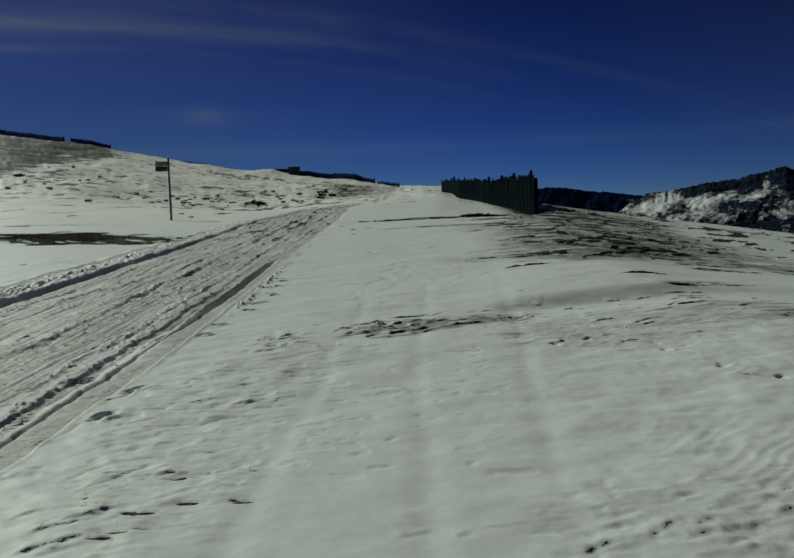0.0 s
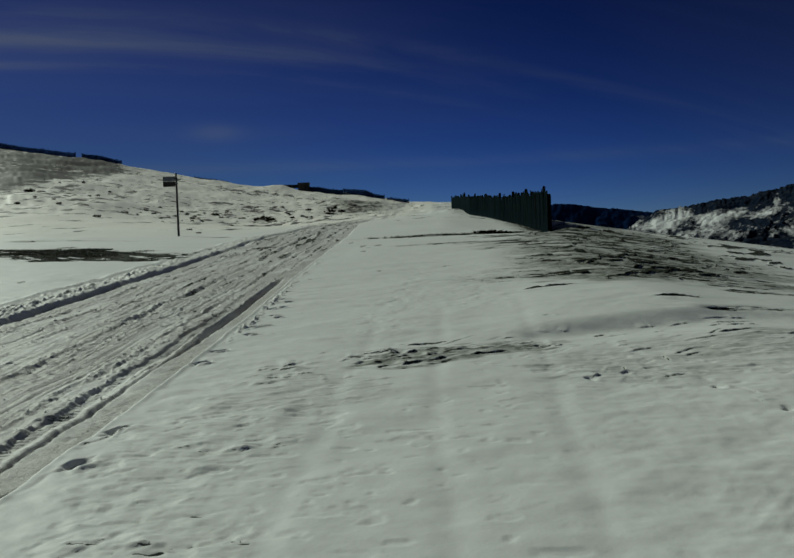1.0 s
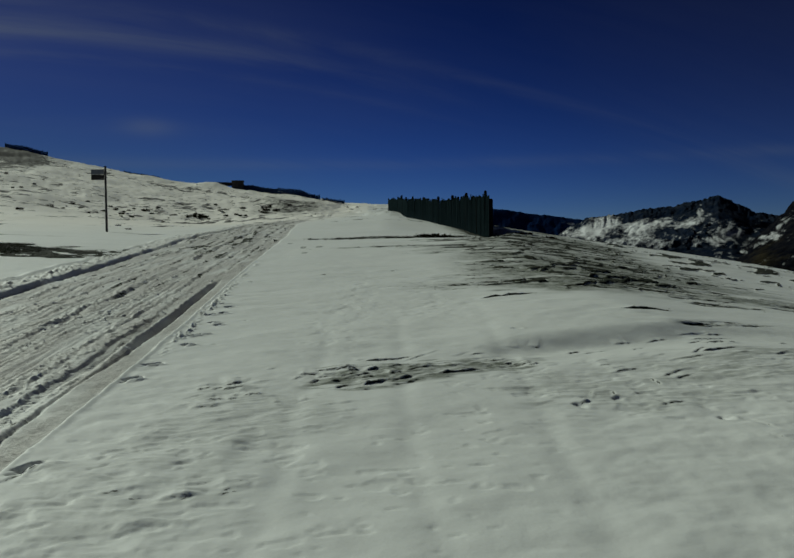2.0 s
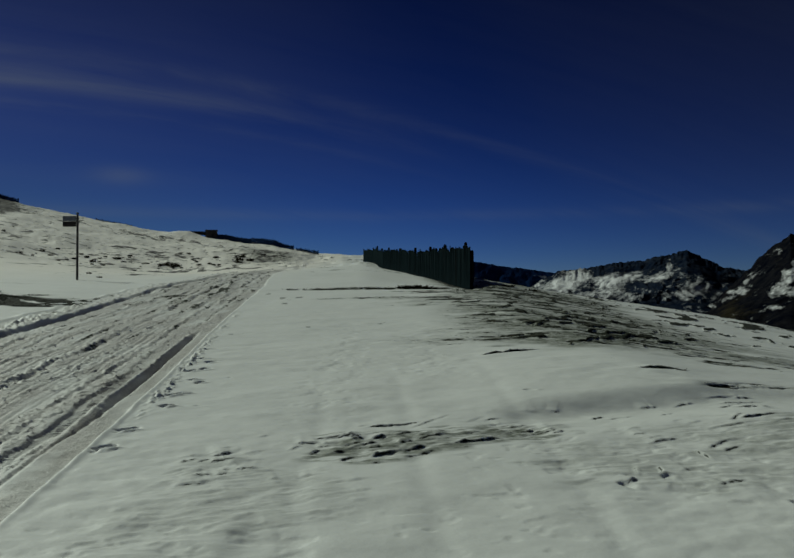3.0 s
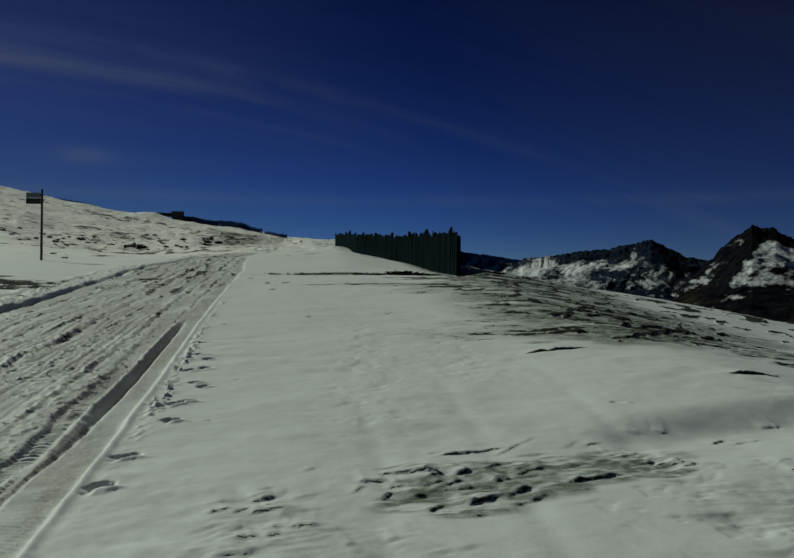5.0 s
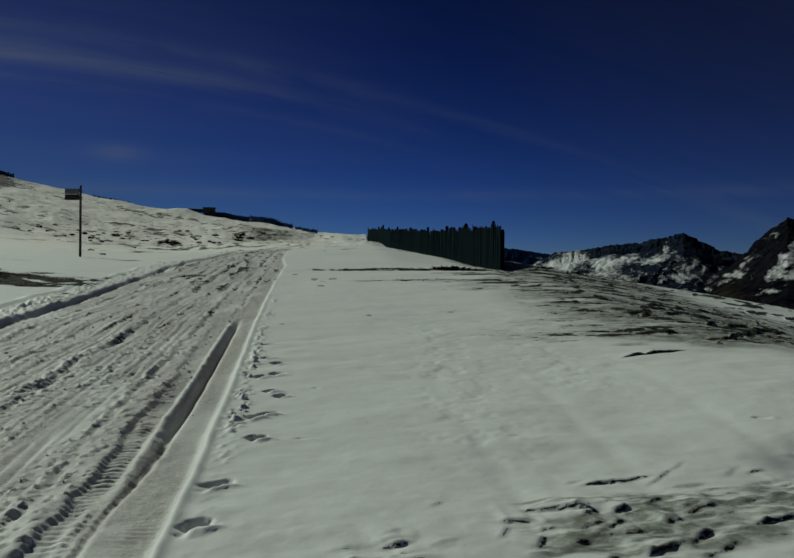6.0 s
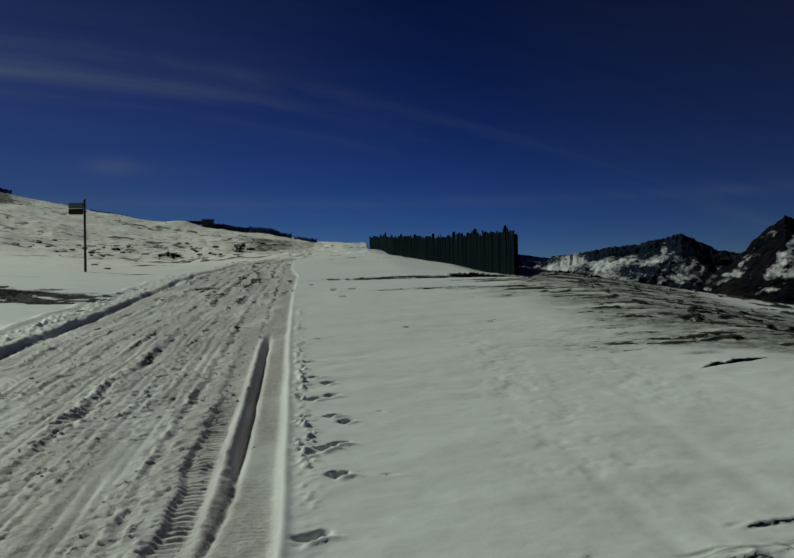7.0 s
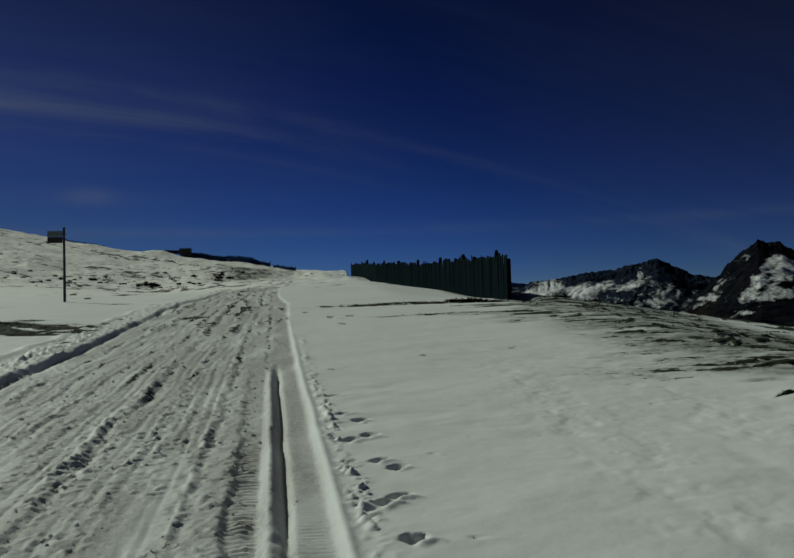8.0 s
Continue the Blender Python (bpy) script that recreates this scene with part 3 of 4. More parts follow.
            B = np.maximum(B, 0.95 * inside * on * ease(10, 18, Y) * hump(r, c - 0.4 * w, 0.95 * w) * ease(-0.12, 0.16, layered(X / 0.10, Y / 0.45, 125 + seed, 3, 0.65)))
        # the bank of ploughed snow on the far side
        q = X - xl
        H = H + (0.060 + 0.02 * grain(Y / 0.9, Y * 0, 57) + 0.03 * crumbs) * ease(0.05, -0.05, q) * np.exp(np.minimum(q, 0) / 0.42) * ease(70, 45, Y)
        H = H + 0.12 * np.maximum(layered(X / 0.15, Y / 0.20, 59, 4, 0.65), 0) * hump(q, -0.45, 0.45)
        H = H + 0.045 * hump(q + 0.1 * grain(Y / 1.5, Y * 0, 58), -1.0, 0.13) * ease(9, 12, Y) * ease(40, 30, Y)
        H = H - 0.05 * hump(q, 0.10, 0.08)
        T = np.maximum(T, inside * np.clip(0.8 + 0.9 * layered(X / 0.3, Y / 1.6, 130, 3), 0, 1))
        T = np.maximum(T, 0.5 * hump(q, -0.3, 0.4))
        B = np.maximum(B, inside * 0.5 * ease(0.42, 0.60, layered(X / 0.14, Y / 0.35, 133, 4, 0.65)))
        ruts = layered(r / 0.32 + 0.05 * Y, Y / 3.0, 137, 3)
        B = np.maximum(B, 0.8 * inside * ease(17, 25, Y) * ease(0.36, 0.50, ruts + 0.45 * crumbs))
        H = H + 0.035 * inside * ease(17, 25, Y) * ease(0.1, 0.5, ruts)
        B = np.maximum(B, 0.75 * hump(q, -0.62, 0.28) * ease(0.15, 0.5, layered(X / 0.5, Y / 0.35, 135, 3)))

        # older faint wheel lines on the open snow
        for x0, lean, seed in ((0.35, -0.035, 1), (-0.55, -0.03, 2), (1.0, 0.02, 3)):
            line = X - x0 - lean * Y - 0.06 * grain(Y / 1.5, Y * 0, 140 + seed)
            H = H - 0.010 * hump(line, 0, 0.10) * ease(14, 7, Y)
        # soft trampled traces up the middle
        trail = hump(X, -0.75 + 0.03 * (Y - 10), 0.45) + 0.8 * hump(X, 0.55 + 0.02 * (Y - 10), 0.5) * ease(9.5, 11, Y)
        H = H + 0.020 * trail * ease(7.6, 9, Y) * ease(20, 14, Y) * np.minimum(layered(X / 0.22, Y / 0.30, 145, 3, 0.6), 0.15)

        # footprints
        for px, py, turn, length, wide, deep_ in PRINTS:
            deep_ = deep_ * 0.8
            near_it = (np.abs(X - px) < 0.6) & (np.abs(Y - py) < 0.6)
            if not near_it.any():
                continue
            dx, dy = X[near_it] - px, Y[near_it] - py
            ca, sa = math.cos(radians(0.3 * turn + 50)), math.sin(radians(0.3 * turn + 50))
            w, q = dx * ca + dy * sa, dx * sa - dy * ca
            half, run = 0.40 * length, 0.08 + 0.5 * wide
            q = q - 0.35 * wide * (w / half) ** 2 + 0.035 * layered(dx / 0.07 + px * 9, dy / 0.07 + py * 7, 150, 3, 0.6)
            H[near_it] += 0.30 * deep_ * hump(q, 1.15 * run, 0.035) * np.clip(1.2 - np.abs(w / half) ** 2, 0, 1)
            H[near_it] -= deep_ * ease(-0.025, 0.02, q) * np.clip(1 - q / run, 0, 1) * np.clip(1.1 - np.abs(w / half + 0.3 * grain(dx / 0.06 + px, dy / 0.06, 151)) ** 1.5, 0, 1)
        # broken crust
        for x0, y0, x1, y1, high in (LEDGES if Y.min() < 14 else []):
            near_it = (X > min(x0, x1) - 0.16) & (X < max(x0, x1) + 0.16) & (Y > min(y0, y1) - 0.25) & (Y < max(y0, y1) + 0.6)
            if not near_it.any():
                continue
            long = math.hypot(x1 - x0, y1 - y0)
            ux, uy = (x1 - x0) / long, (y1 - y0) / long
            dx, dy = X[near_it] - x0, Y[near_it] - y0
            u = (dx * ux + dy * uy) / long
            v = -dx * uy + dy * ux + 0.045 * long * layered(u * 5, u * 0 + x0 * 7, 155, 3, 0.6) - 0.05 * long * u * (1 - u)
            size = high * 0.36 * ease(-0.22, 0.25, u) * ease(1.22, 0.75, u) * np.clip(0.85 + 0.4 * grain(u * 6, u * 0 + y0 * 5, 157), 0.1, 1.4)
            # deepens the shade at each edge's foot with painted bared-soil colour
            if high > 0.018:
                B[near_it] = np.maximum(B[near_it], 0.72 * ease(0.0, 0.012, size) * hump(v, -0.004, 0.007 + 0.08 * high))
            H[near_it] += size * (ease(-0.012, 0.012, v) * np.exp(-np.maximum(v, 0) / 0.13) - 0.25 * hump(v, -0.025, 0.02))

        # bared patches: the snow cover is missing there
        streaky = layered(X / 0.45 + 0.1 * Y, Y / 0.12, 161, 3)
        for cx, cy, rx, ry, turn, cover, size in BARE:
            ca, sa = math.cos(radians(turn)), math.sin(radians(turn))
            reach = 1.5 * max(rx, ry)
            sel = (np.abs(X - cx) < reach) & (np.abs(Y - cy) < reach)
            if not sel.any():
                continue
            dx, dy = X[sel] - cx, Y[sel] - cy
            u, v = (dx * ca + dy * sa) / rx, (-dx * sa + dy * ca) / ry
            rad = np.sqrt(u * u + v * v) + 0.35 * grain(dx / (2.2 * size), dy / size, 170)
            inner = ease(1.15, 0.75, rad)
            n = layered((dx * ca + dy * sa) / (2.3 * size) + cx, (-dx * sa + dy * ca) / (0.42 * size) + cy, 172, 4, 0.6)
            n = n + 0.30 * layered(dx / (0.5 * size), dy / (0.16 * size), 173, 3, 0.6)
            open_ = ease(0.60 - 1.15 * cover, 0.60 - 1.15 * cover + 0.22, n) * inner
            if cy < 9 and 0.29 < cover < 0.4:
                much = min(1.0, (cover - 0.22) / 0.14) ** 2.5
                H[sel] += 0.006 * inner * n
                N[sel] = np.maximum(N[sel], 0.95 * much * inner * ease(-0.35, 0.2, n))
                continue
            lumps = layered(dx / (0.85 * size), dy / (0.26 * size), 175, 4, 0.62)
            k = min(1.0, size / 0.2)
            H[sel] += inner * (0.006 + 0.042 * min(cover, 0.5)) * k * lumps - 0.014 * k * open_
            B[sel] = np.maximum(B[sel], open_)
            N[sel] = np.maximum(N[sel], inner * min(1.0, 1.7 * cover) * ease(-0.45, 0.25, n))
        # grass along the foot of the fence
        foot_of = np.interp(Y, [36, 41, 57.3, 74.5], [4.9, 4.74, 4.52, 3.97])
        strip = hump(X, foot_of - 0.25, 0.55) * ease(37, 40.5, Y)
        B = np.maximum(B, 1.3 * strip * ease(-0.4, 0.2, layered(X / 0.5, Y / 1.2, 205, 3)))
        N = np.maximum(N, strip)
        # single specks of grass
        spk = layered(X / (0.28 + 0.012 * np.maximum(Y, 0)), Y / (0.10 + 0.012 * np.maximum(Y, 0)), 181, 3)
        B = np.maximum(B, 0.52 * ease(0.62, 0.74, spk) * ease(5, 16, np.hypot(X, Y)) * (1 - inside))
        # thin snow over heath on the open side, up to the foot of the fence
        west = np.interp(Y, [11, 14, 20, 26, 33, 40, 60], [2.6, 1.5, 1.3, 2.2, 2.4, 3.0, 3.0])
        field = ease(-0.6, 1.2, X - west) * ease(11.8, 13.4, Y) * ease(75, 60, Y) * ease(45, 30, X)
        dense = ease(9.0, 5.5, X - 0.10 * (Y - 14))
        wash = layered(X / 1.9 + 0.1 * Y, Y / 1.3, 201, 4, 0.6)
        N = np.maximum(N, field * (0.25 + 0.75 * dense) * ease(-0.55 + 0.5 * (1 - dense), 0.05 + 0.5 * (1 - dense), wash))
        across = Y - 1.25 * np.maximum(X - 2.8, 0)      # bared streaks keep to the level of the falling ground
        dash = layered(X / 0.75, across / 0.30, 203, 4, 0.62) + 0.55 * wash
        sparse = layered(X / 1.1, across / 0.85, 207, 4, 0.6) + 0.35 * layered(X / 5.5, Y / 6.5, 209, 2)
        dash = dash * dense + (sparse + 0.03) * (1 - dense)
        tuft = field * ease(0.42, 0.57, dash + 0.05 * ease(8, 5, X))
        H = H + 0.04 * tuft + 0.03 * field * wash
        B = np.maximum(B, np.minimum(1.7 * tuft, 1.0))
        h[m], bare_and_shade[m], trodden[m], thin[m] = H, B, T, N
    # the far hillside: scrub through the snow
    f = (d > 55) & (d < 900)
    if f.any():
        X, Y, D = x[f], y[f], d[f]
        b = np.degrees(np.arctan2(X, np.maximum(Y, 1)))
        n = layered(X / 2.4, Y / 6.0, 191, 6, 0.75)
        broad = layered(X / 24, Y / 60, 195, 3)
        scree = ease(-21.5, -24.5, b) * ease(0, 45, D - 130 - 18 * np.maximum(b + 30, 0))
        cover = 0.01 + 0.42 * broad + 0.10 * ease(180, 330, D) + 0.85 * scree - 0.25 * ease(292, 312, D) * ease(-22, -18, b)
        cover = cover - 0.40 * hump(b, -1, 3.0) * ease(90, 160, D) - 0.25 * ease(90, 60, D)
        thin[f] = np.maximum(thin[f], np.clip(1.2 * scree * ease(-0.9, -0.1, n + broad), 0, 1))
        line = np.interp(b, [-30, -25.7, -23.4, -20, -15, -12, -10, -7], [172, 236, 300, 300, 284, 280, 258, 262])
        strip = hump(D, line + 14 * grain(b / 0.8, b * 0, 197), 11) * ease(-5.8, -7.0, b)
        scrub[f] = np.maximum(cover + 0.05, 0.62 * strip - 0.1 + 0.25 * n)
        dirt = hump(b, -7.2, 2.2) * ease(140, 175, D) * ease(300, 240, D) * (X < edge_left(Y) + 2)
        thin[f] = np.maximum(thin[f], dirt * ease(-0.6, 0.1, n + broad))
        scrub[f] = np.maximum(scrub[f], 0.42 * dirt)
        xr, xl = edge_right(Y), edge_left(Y)
        on = ease(0.3, -0.3, X - xr) * ease(-0.3, 0.3, X - xl) * (D < 345)
        bare_and_shade[f] *= 1 - on
        scrub[f] = np.where(on > 0.3, -1, scrub[f])
        thin[f] *= 1 - on
        trodden[f] = np.maximum(trodden[f], on * np.clip(0.6 + grain(X / 0.9, Y / 9, 198), 0, 1))
        bare_and_shade[f] = np.maximum(bare_and_shade[f], 0.75 * on * ease(0.25, 0.5, layered((X - xr) / 0.5, Y / 7.0, 139, 3)))
        h[f] += on * 0.06 * grain((X - xr) / 0.45, Y / 12, 199)
    return h, bare_and_shade, trodden, valley, thin, scrub


def stand(x, y, lift=0.0):
    """The place in the world of a point on the slope."""
    h = relief(np.array([float(x)]), np.array([float(y)]))[0][0]
    return SLOPE @ Vector((x, y, h + lift))


def rows_up():
    ys = list(-np.geomspace(1500, 9, 24)) + list(np.arange(-8.5, -2.0, 0.09))
    y = -2.0
    while y < 0.9:
        ys.append(y)
        y += 0.04
    while y < 620:
        ys.append(y)
        y += min(max(0.0175, 0.9 * (y - 4.8) ** 2 / 2568 if y > 4.8 else 0), 3.6)
    return np.array(ys + list(np.geomspace(640, 4200, 34)))


def build_ground():
    ys = rows_up()
    left = np.minimum(0.0 - 0.60 * (ys + 2), -8.6)
    right = np.maximum(1.5 + 0.70 * (ys - 1), 5.5)
    left, right = np.where(ys > 700, -0.6 * 702, left), np.where(ys > 700, 1.5 + 0.7 * 699, right)
    s = np.linspace(0, 1, 900)
    inner = left[:, None] * (1 - s) + right[:, None] * s
    out = np.cumsum(np.geomspace(0.03, 520, 64))
    xs = np.concatenate([left[:, None] - out[::-1], inner, right[:, None] + out], axis=1)
    yy = np.repeat(ys[:, None], xs.shape[1], axis=1)
    x, y = xs.ravel(), yy.ravel()
    h, bare_and_shade, trodden, valley, thin, scrub = relief(x, y)
    co = np.stack([x, y, h], 1) @ SLOPE_NP[:3, :3].T + SLOPE_NP[:3, 3]
    rows, cols = xs.shape
    i = np.arange(rows * cols).reshape(rows, cols)
    quads = np.stack([i[:-1, :-1], i[:-1, 1:], i[1:, 1:], i[1:, :-1]], -1).reshape(-1, 4)
    mesh = bpy.data.meshes.new("ground")
    mesh.vertices.add(len(co))
    mesh.vertices.foreach_set("co", co.ravel().astype(np.float32))
    mesh.loops.add(quads.size)
    mesh.loops.foreach_set("vertex_index", quads.ravel().astype(np.int32))
    mesh.polygons.add(len(quads))
    mesh.polygons.foreach_set("loop_start", np.arange(0, quads.size, 4, dtype=np.int32))
    mesh.polygons.foreach_set("use_smooth", np.ones(len(quads), dtype=bool))
    for name, values in (("bare_and_shade", bare_and_shade), ("trodden", trodden), ("valley", valley), ("thin", thin), ("scrub", scrub), ("sun_tint", ease(38, 75, np.hypot(x, y)) * ease(-3, -12, x))):
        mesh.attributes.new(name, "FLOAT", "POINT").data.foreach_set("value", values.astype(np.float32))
    mesh.update(calc_edges=True)
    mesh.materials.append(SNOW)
    return tagged(new("ground", mesh), "snow-covered mountain slope with wheel tracks and bared grass patches", "ground", kind="structure")


build_ground()


# ---- mountains behind the valley ----
def build_mountain(name, label, material, near, far, ridge, top, rough, seed, bearings, steps, snowy, green=None):
    """A range from one bearing to another: ridge holds (bearing, degrees of height) of its crest, seen from the slope.
    snowy(bearing, degrees of height, degrees below the crest) says where snow lies, from -1 to 1."""
    bs = np.radians(np.linspace(bearings[0], bearings[1], steps[0]))
    ds = np.concatenate([np.linspace(near, top, steps[1]), np.linspace(top, far, steps[1] // 4)[1:]])
    B, D = np.meshgrid(bs, ds)
    deg = np.degrees(B)
    crest = np.interp(deg, [p[0] for p in ridge], [p[1] for p in ridge])
    X, Y = np.sin(B) * D, np.cos(B) * D
    size = (top - near) * 0.5
    up = np.where(D <= top, np.clip((D - near) / (top - near), 0, 1), np.clip((far - D) / (far - top), 0, 1))
    ragged = (layered(deg / 0.7, D / 90, seed + 3, 5, 0.62) * 0.14 + layered(deg / 0.16, D / 60, seed + 4, 3, 0.6) * 0.06 + 0.06) * rough * ease(0.75, 1.0, up)
    tall = np.tan(np.radians(crest)) * D + 1.6
    floor = VALLEY - 12.0
    # spurs that climb slantwise, cut by gullies
    wx = X / size + 0.25 * layered(X / size * 2, Y / size * 2, seed + 5, 3)
    wy = Y / size + 0.25 * layered(X / size * 2 + 7, Y / size * 2, seed + 6, 3)
    across, along = 0.85 * wx - 0.5 * wy, 0.5 * wx + 0.85 * wy
    spurs = 0.55 - np.abs(layered(across * 2.6, along * 1.3, seed, 5, 0.5)) * 1.5
    gullies = -np.abs(layered(across * 8, along * 3.6, seed + 9, 4, 0.55))
    mid = np.sin(np.pi * np.clip(up, 0, 1)) ** 0.7 * (up < 1)
    Z = floor + (tall - floor) * up ** 1.1 + mid * rough * (0.48 * spurs + 0.12 * gullies + 0.06 * layered(across * 22, along * 14, seed + 7, 4, 0.6))
    cap = tall - 0.22 * rough * (1 - up)
    Z = np.where(D <= top, np.minimum(Z, cap), Z) + ragged
    high = np.degrees(np.arctan2(Z - 1.6, D))
    wb, wh = deg + 0.35 * layered(deg / 0.9, high / 0.7, seed + 10, 3), high + 0.22 * layered(deg / 0.8, high / 0.6, seed + 12, 3)
    slant = layered((wb - 0.9 * wh) / 0.55, (wb + 1.6 * wh) / 1.5, seed + 11, 5, 0.66)
    snow = snowy(wb, wh, crest - high) + 0.75 * slant + 0.75 * layered(deg / 0.30, high / 0.15, seed + 13, 5, 0.75)
    meadow = green(deg, high) if green else 0 * deg - 1
    co = np.stack([X, Y, Z], -1).reshape(-1, 3)
    rows, cols = X.shape
    i = np.arange(rows * cols).reshape(rows, cols)
    quads = np.stack([i[:-1, :-1], i[:-1, 1:], i[1:, 1:], i[1:, :-1]], -1).reshape(-1, 4)
    mesh = bpy.data.meshes.new(name)
    mesh.from_pydata(co.tolist(), [], quads.tolist())
    mesh.polygons.foreach_set("use_smooth", np.ones(len(quads), dtype=bool))
    for key, values in (("snow", snow), ("meadow", meadow)):
        mesh.attributes.new(key, "FLOAT", "POINT").data.foreach_set("value", values.ravel().astype(np.float32))
    mesh.materials.append(material)
    return tagged(new(name, mesh), label, "mountain", kind="structure")


def blot(b, e, at, size, lean=0.0):
    """A soft patch round a bearing and height, drawn out along a slanting line."""
    u, v = (b - at[0]) / size[0], (e - at[1] - lean * (b - at[0])) / size[1]
    return np.exp(-(u * u + v * v))


def range_snow(b, e, c):
    snow = 1.5 * blot(b, e, (13.7, 1.45), (1.7, 0.50), 0.30) + 1.25 * blot(b, e, (16.9, 1.50), (1.3, 0.34), 0.22)
    snow = snow + 1.0 * blot(b, e, (19.5, 1.55), (0.7, 0.26), 0.1) + 1.3 * blot(b, e, (20.45, 2.55), (0.26, 0.75), 1.2)
    snow = snow + 1.0 * blot(b, e, (21.7, 0.70), (1.3, 0.42), 0.45) + 0.5 * blot(b, e, (16.0, 0.55), (2.6, 0.45)) + 1.0 * blot(b, e, (24.2, 1.75), (0.25, 0.16))
    rock = 1.2 * ease(0.65, 0.25, c) * ease(14.4, 15.6, b) + 0.9 * blot(b, e, (19.2, 1.05), (0.8, 0.25), -0.2) + 1.1 * blot(b, e, (21.9, 2.5), (1.0, 0.6), -0.5)
    return -0.30 + snow - rock - 0.8 * blot(b, e, (19.9, -0.1), (0.9, 0.25))


def peak_snow(b, e, c):
    left, right = 26.55 + 0.75 * (e - 1.05), 30.1 + 1.7 * ease(1.95, 2.35, e)
    field = ease(-0.25, 0.35, b - left) * ease(0.25, -0.30, b - right) * ease(0.1, -0.15, e - 3.35 + 0.33 * np.abs(b - 28.75)) * ease(0.1, 0.6, e)
    field = 1.2 * field - 0.45 * blot(b, e, (29.3, 1.2), (0.5, 0.8)) - 0.3 * blot(b, e, (27.6, 1.1), (0.8, 0.25), 0.4) + 0.5 * blot(b, e, (29.6, 0.05), (0.6, 0.25))
    patches = 1.5 * blot(b, e, (33.5, 0.90), (0.9, 0.26), -0.45) + 1.1 * blot(b, e, (34.6, 1.5), (0.7, 0.3), -0.3)
    low = 0.75 * blot(b, e, (26.8, -0.3), (0.7, 0.16)) + 1.0 * blot(b, e, (31.9, -1.45), (0.4, 0.2)) + 0.9 * blot(b, e, (33.5, -2.0), (0.9, 0.12), 0.1)
    track = 2.4 * hump(e, -1.62 + 0.46 * (b - 32.0), 0.07) * ease(31.5, 31.8, b)
    flank = 0.9 * blot(b, e, (25.1, 1.35), (0.5, 0.35), 0.8) + 0.6 * blot(b, e, (26.9, 2.9), (0.16, 0.5), 1.5)
    flank = flank + 0.85 * blot(b, e, (23.9, 0.35), (0.9, 0.40), 0.5) + 0.6 * blot(b, e, (24.9, 0.6), (0.5, 0.25), 0.6)
    return -0.78 + field + patches + low + track + flank


build_mountain("backdrop_ridge", "distant dark wooded mountain ridge tinted with blue haze", ROCK_FAR, 3020, 4300,
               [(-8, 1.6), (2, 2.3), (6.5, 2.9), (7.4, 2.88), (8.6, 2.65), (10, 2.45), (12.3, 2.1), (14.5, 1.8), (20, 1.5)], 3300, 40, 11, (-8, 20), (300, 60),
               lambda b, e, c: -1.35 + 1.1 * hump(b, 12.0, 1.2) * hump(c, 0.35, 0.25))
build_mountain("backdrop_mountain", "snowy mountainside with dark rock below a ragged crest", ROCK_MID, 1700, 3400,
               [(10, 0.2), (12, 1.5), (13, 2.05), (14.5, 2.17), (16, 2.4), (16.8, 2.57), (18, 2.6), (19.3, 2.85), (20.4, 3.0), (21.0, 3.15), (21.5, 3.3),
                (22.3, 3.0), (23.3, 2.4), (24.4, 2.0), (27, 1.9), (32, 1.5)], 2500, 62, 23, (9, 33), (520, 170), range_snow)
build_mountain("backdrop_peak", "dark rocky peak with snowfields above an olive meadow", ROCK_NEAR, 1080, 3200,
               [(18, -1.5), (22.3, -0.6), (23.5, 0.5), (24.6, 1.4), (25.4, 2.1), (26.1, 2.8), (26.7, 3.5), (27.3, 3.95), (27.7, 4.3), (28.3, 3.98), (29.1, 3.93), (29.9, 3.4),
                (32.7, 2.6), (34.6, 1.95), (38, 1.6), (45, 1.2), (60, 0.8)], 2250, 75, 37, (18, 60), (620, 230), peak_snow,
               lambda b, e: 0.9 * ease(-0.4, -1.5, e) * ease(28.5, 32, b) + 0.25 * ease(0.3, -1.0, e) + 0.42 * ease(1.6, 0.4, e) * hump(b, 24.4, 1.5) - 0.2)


# ---- helpers for things ----
def part(name, bm, material, parent=None, label=""):
    mesh = bpy.data.meshes.new(name)
    bm.to_mesh(mesh)
    bm.free()
    mesh.materials.append(material)
    ob = new(name, mesh)
    ob.parent = parent
    return tagged(ob, label) if label else ob


def box(bm, size, at, turn=None, bevel=0.0):
    made = bmesh.ops.create_cube(bm, size=1)["verts"]
    bmesh.ops.scale(bm, vec=size, verts=made)
    if bevel:
        edges = list({e for v in made for e in v.link_edges})
        made = bmesh.ops.bevel(bm, geom=edges, offset=bevel, segments=1, affect="EDGES")["verts"]
    m = Matrix.Translation(at) @ (turn or Matrix.Identity(4))
    bmesh.ops.transform(bm, matrix=m, verts=made)
    return made


def board_mesh(bm, wide, high, thick, cut, at=(0, 0, 0)):
    """An upright board with a slanting, slightly worn top."""
    w, t = wide / 2, thick / 2
    x, y, z = at
    low = [bm.verts.new((x + a * w, y + b * t, z)) for a, b in ((-1, -1), (1, -1), (1, 1), (-1, 1))]
    top = [bm.verts.new((x + a * w * 0.96, y + b * t, z + high + cut * a)) for a, b in ((-1, -1), (1, -1), (1, 1), (-1, 1))]
    bm.faces.new(top)
    bm.faces.new(low[::-1])
    for i in range(4):
        j = (i + 1) % 4
        bm.faces.new((low[i], low[j], top[j], top[i]))


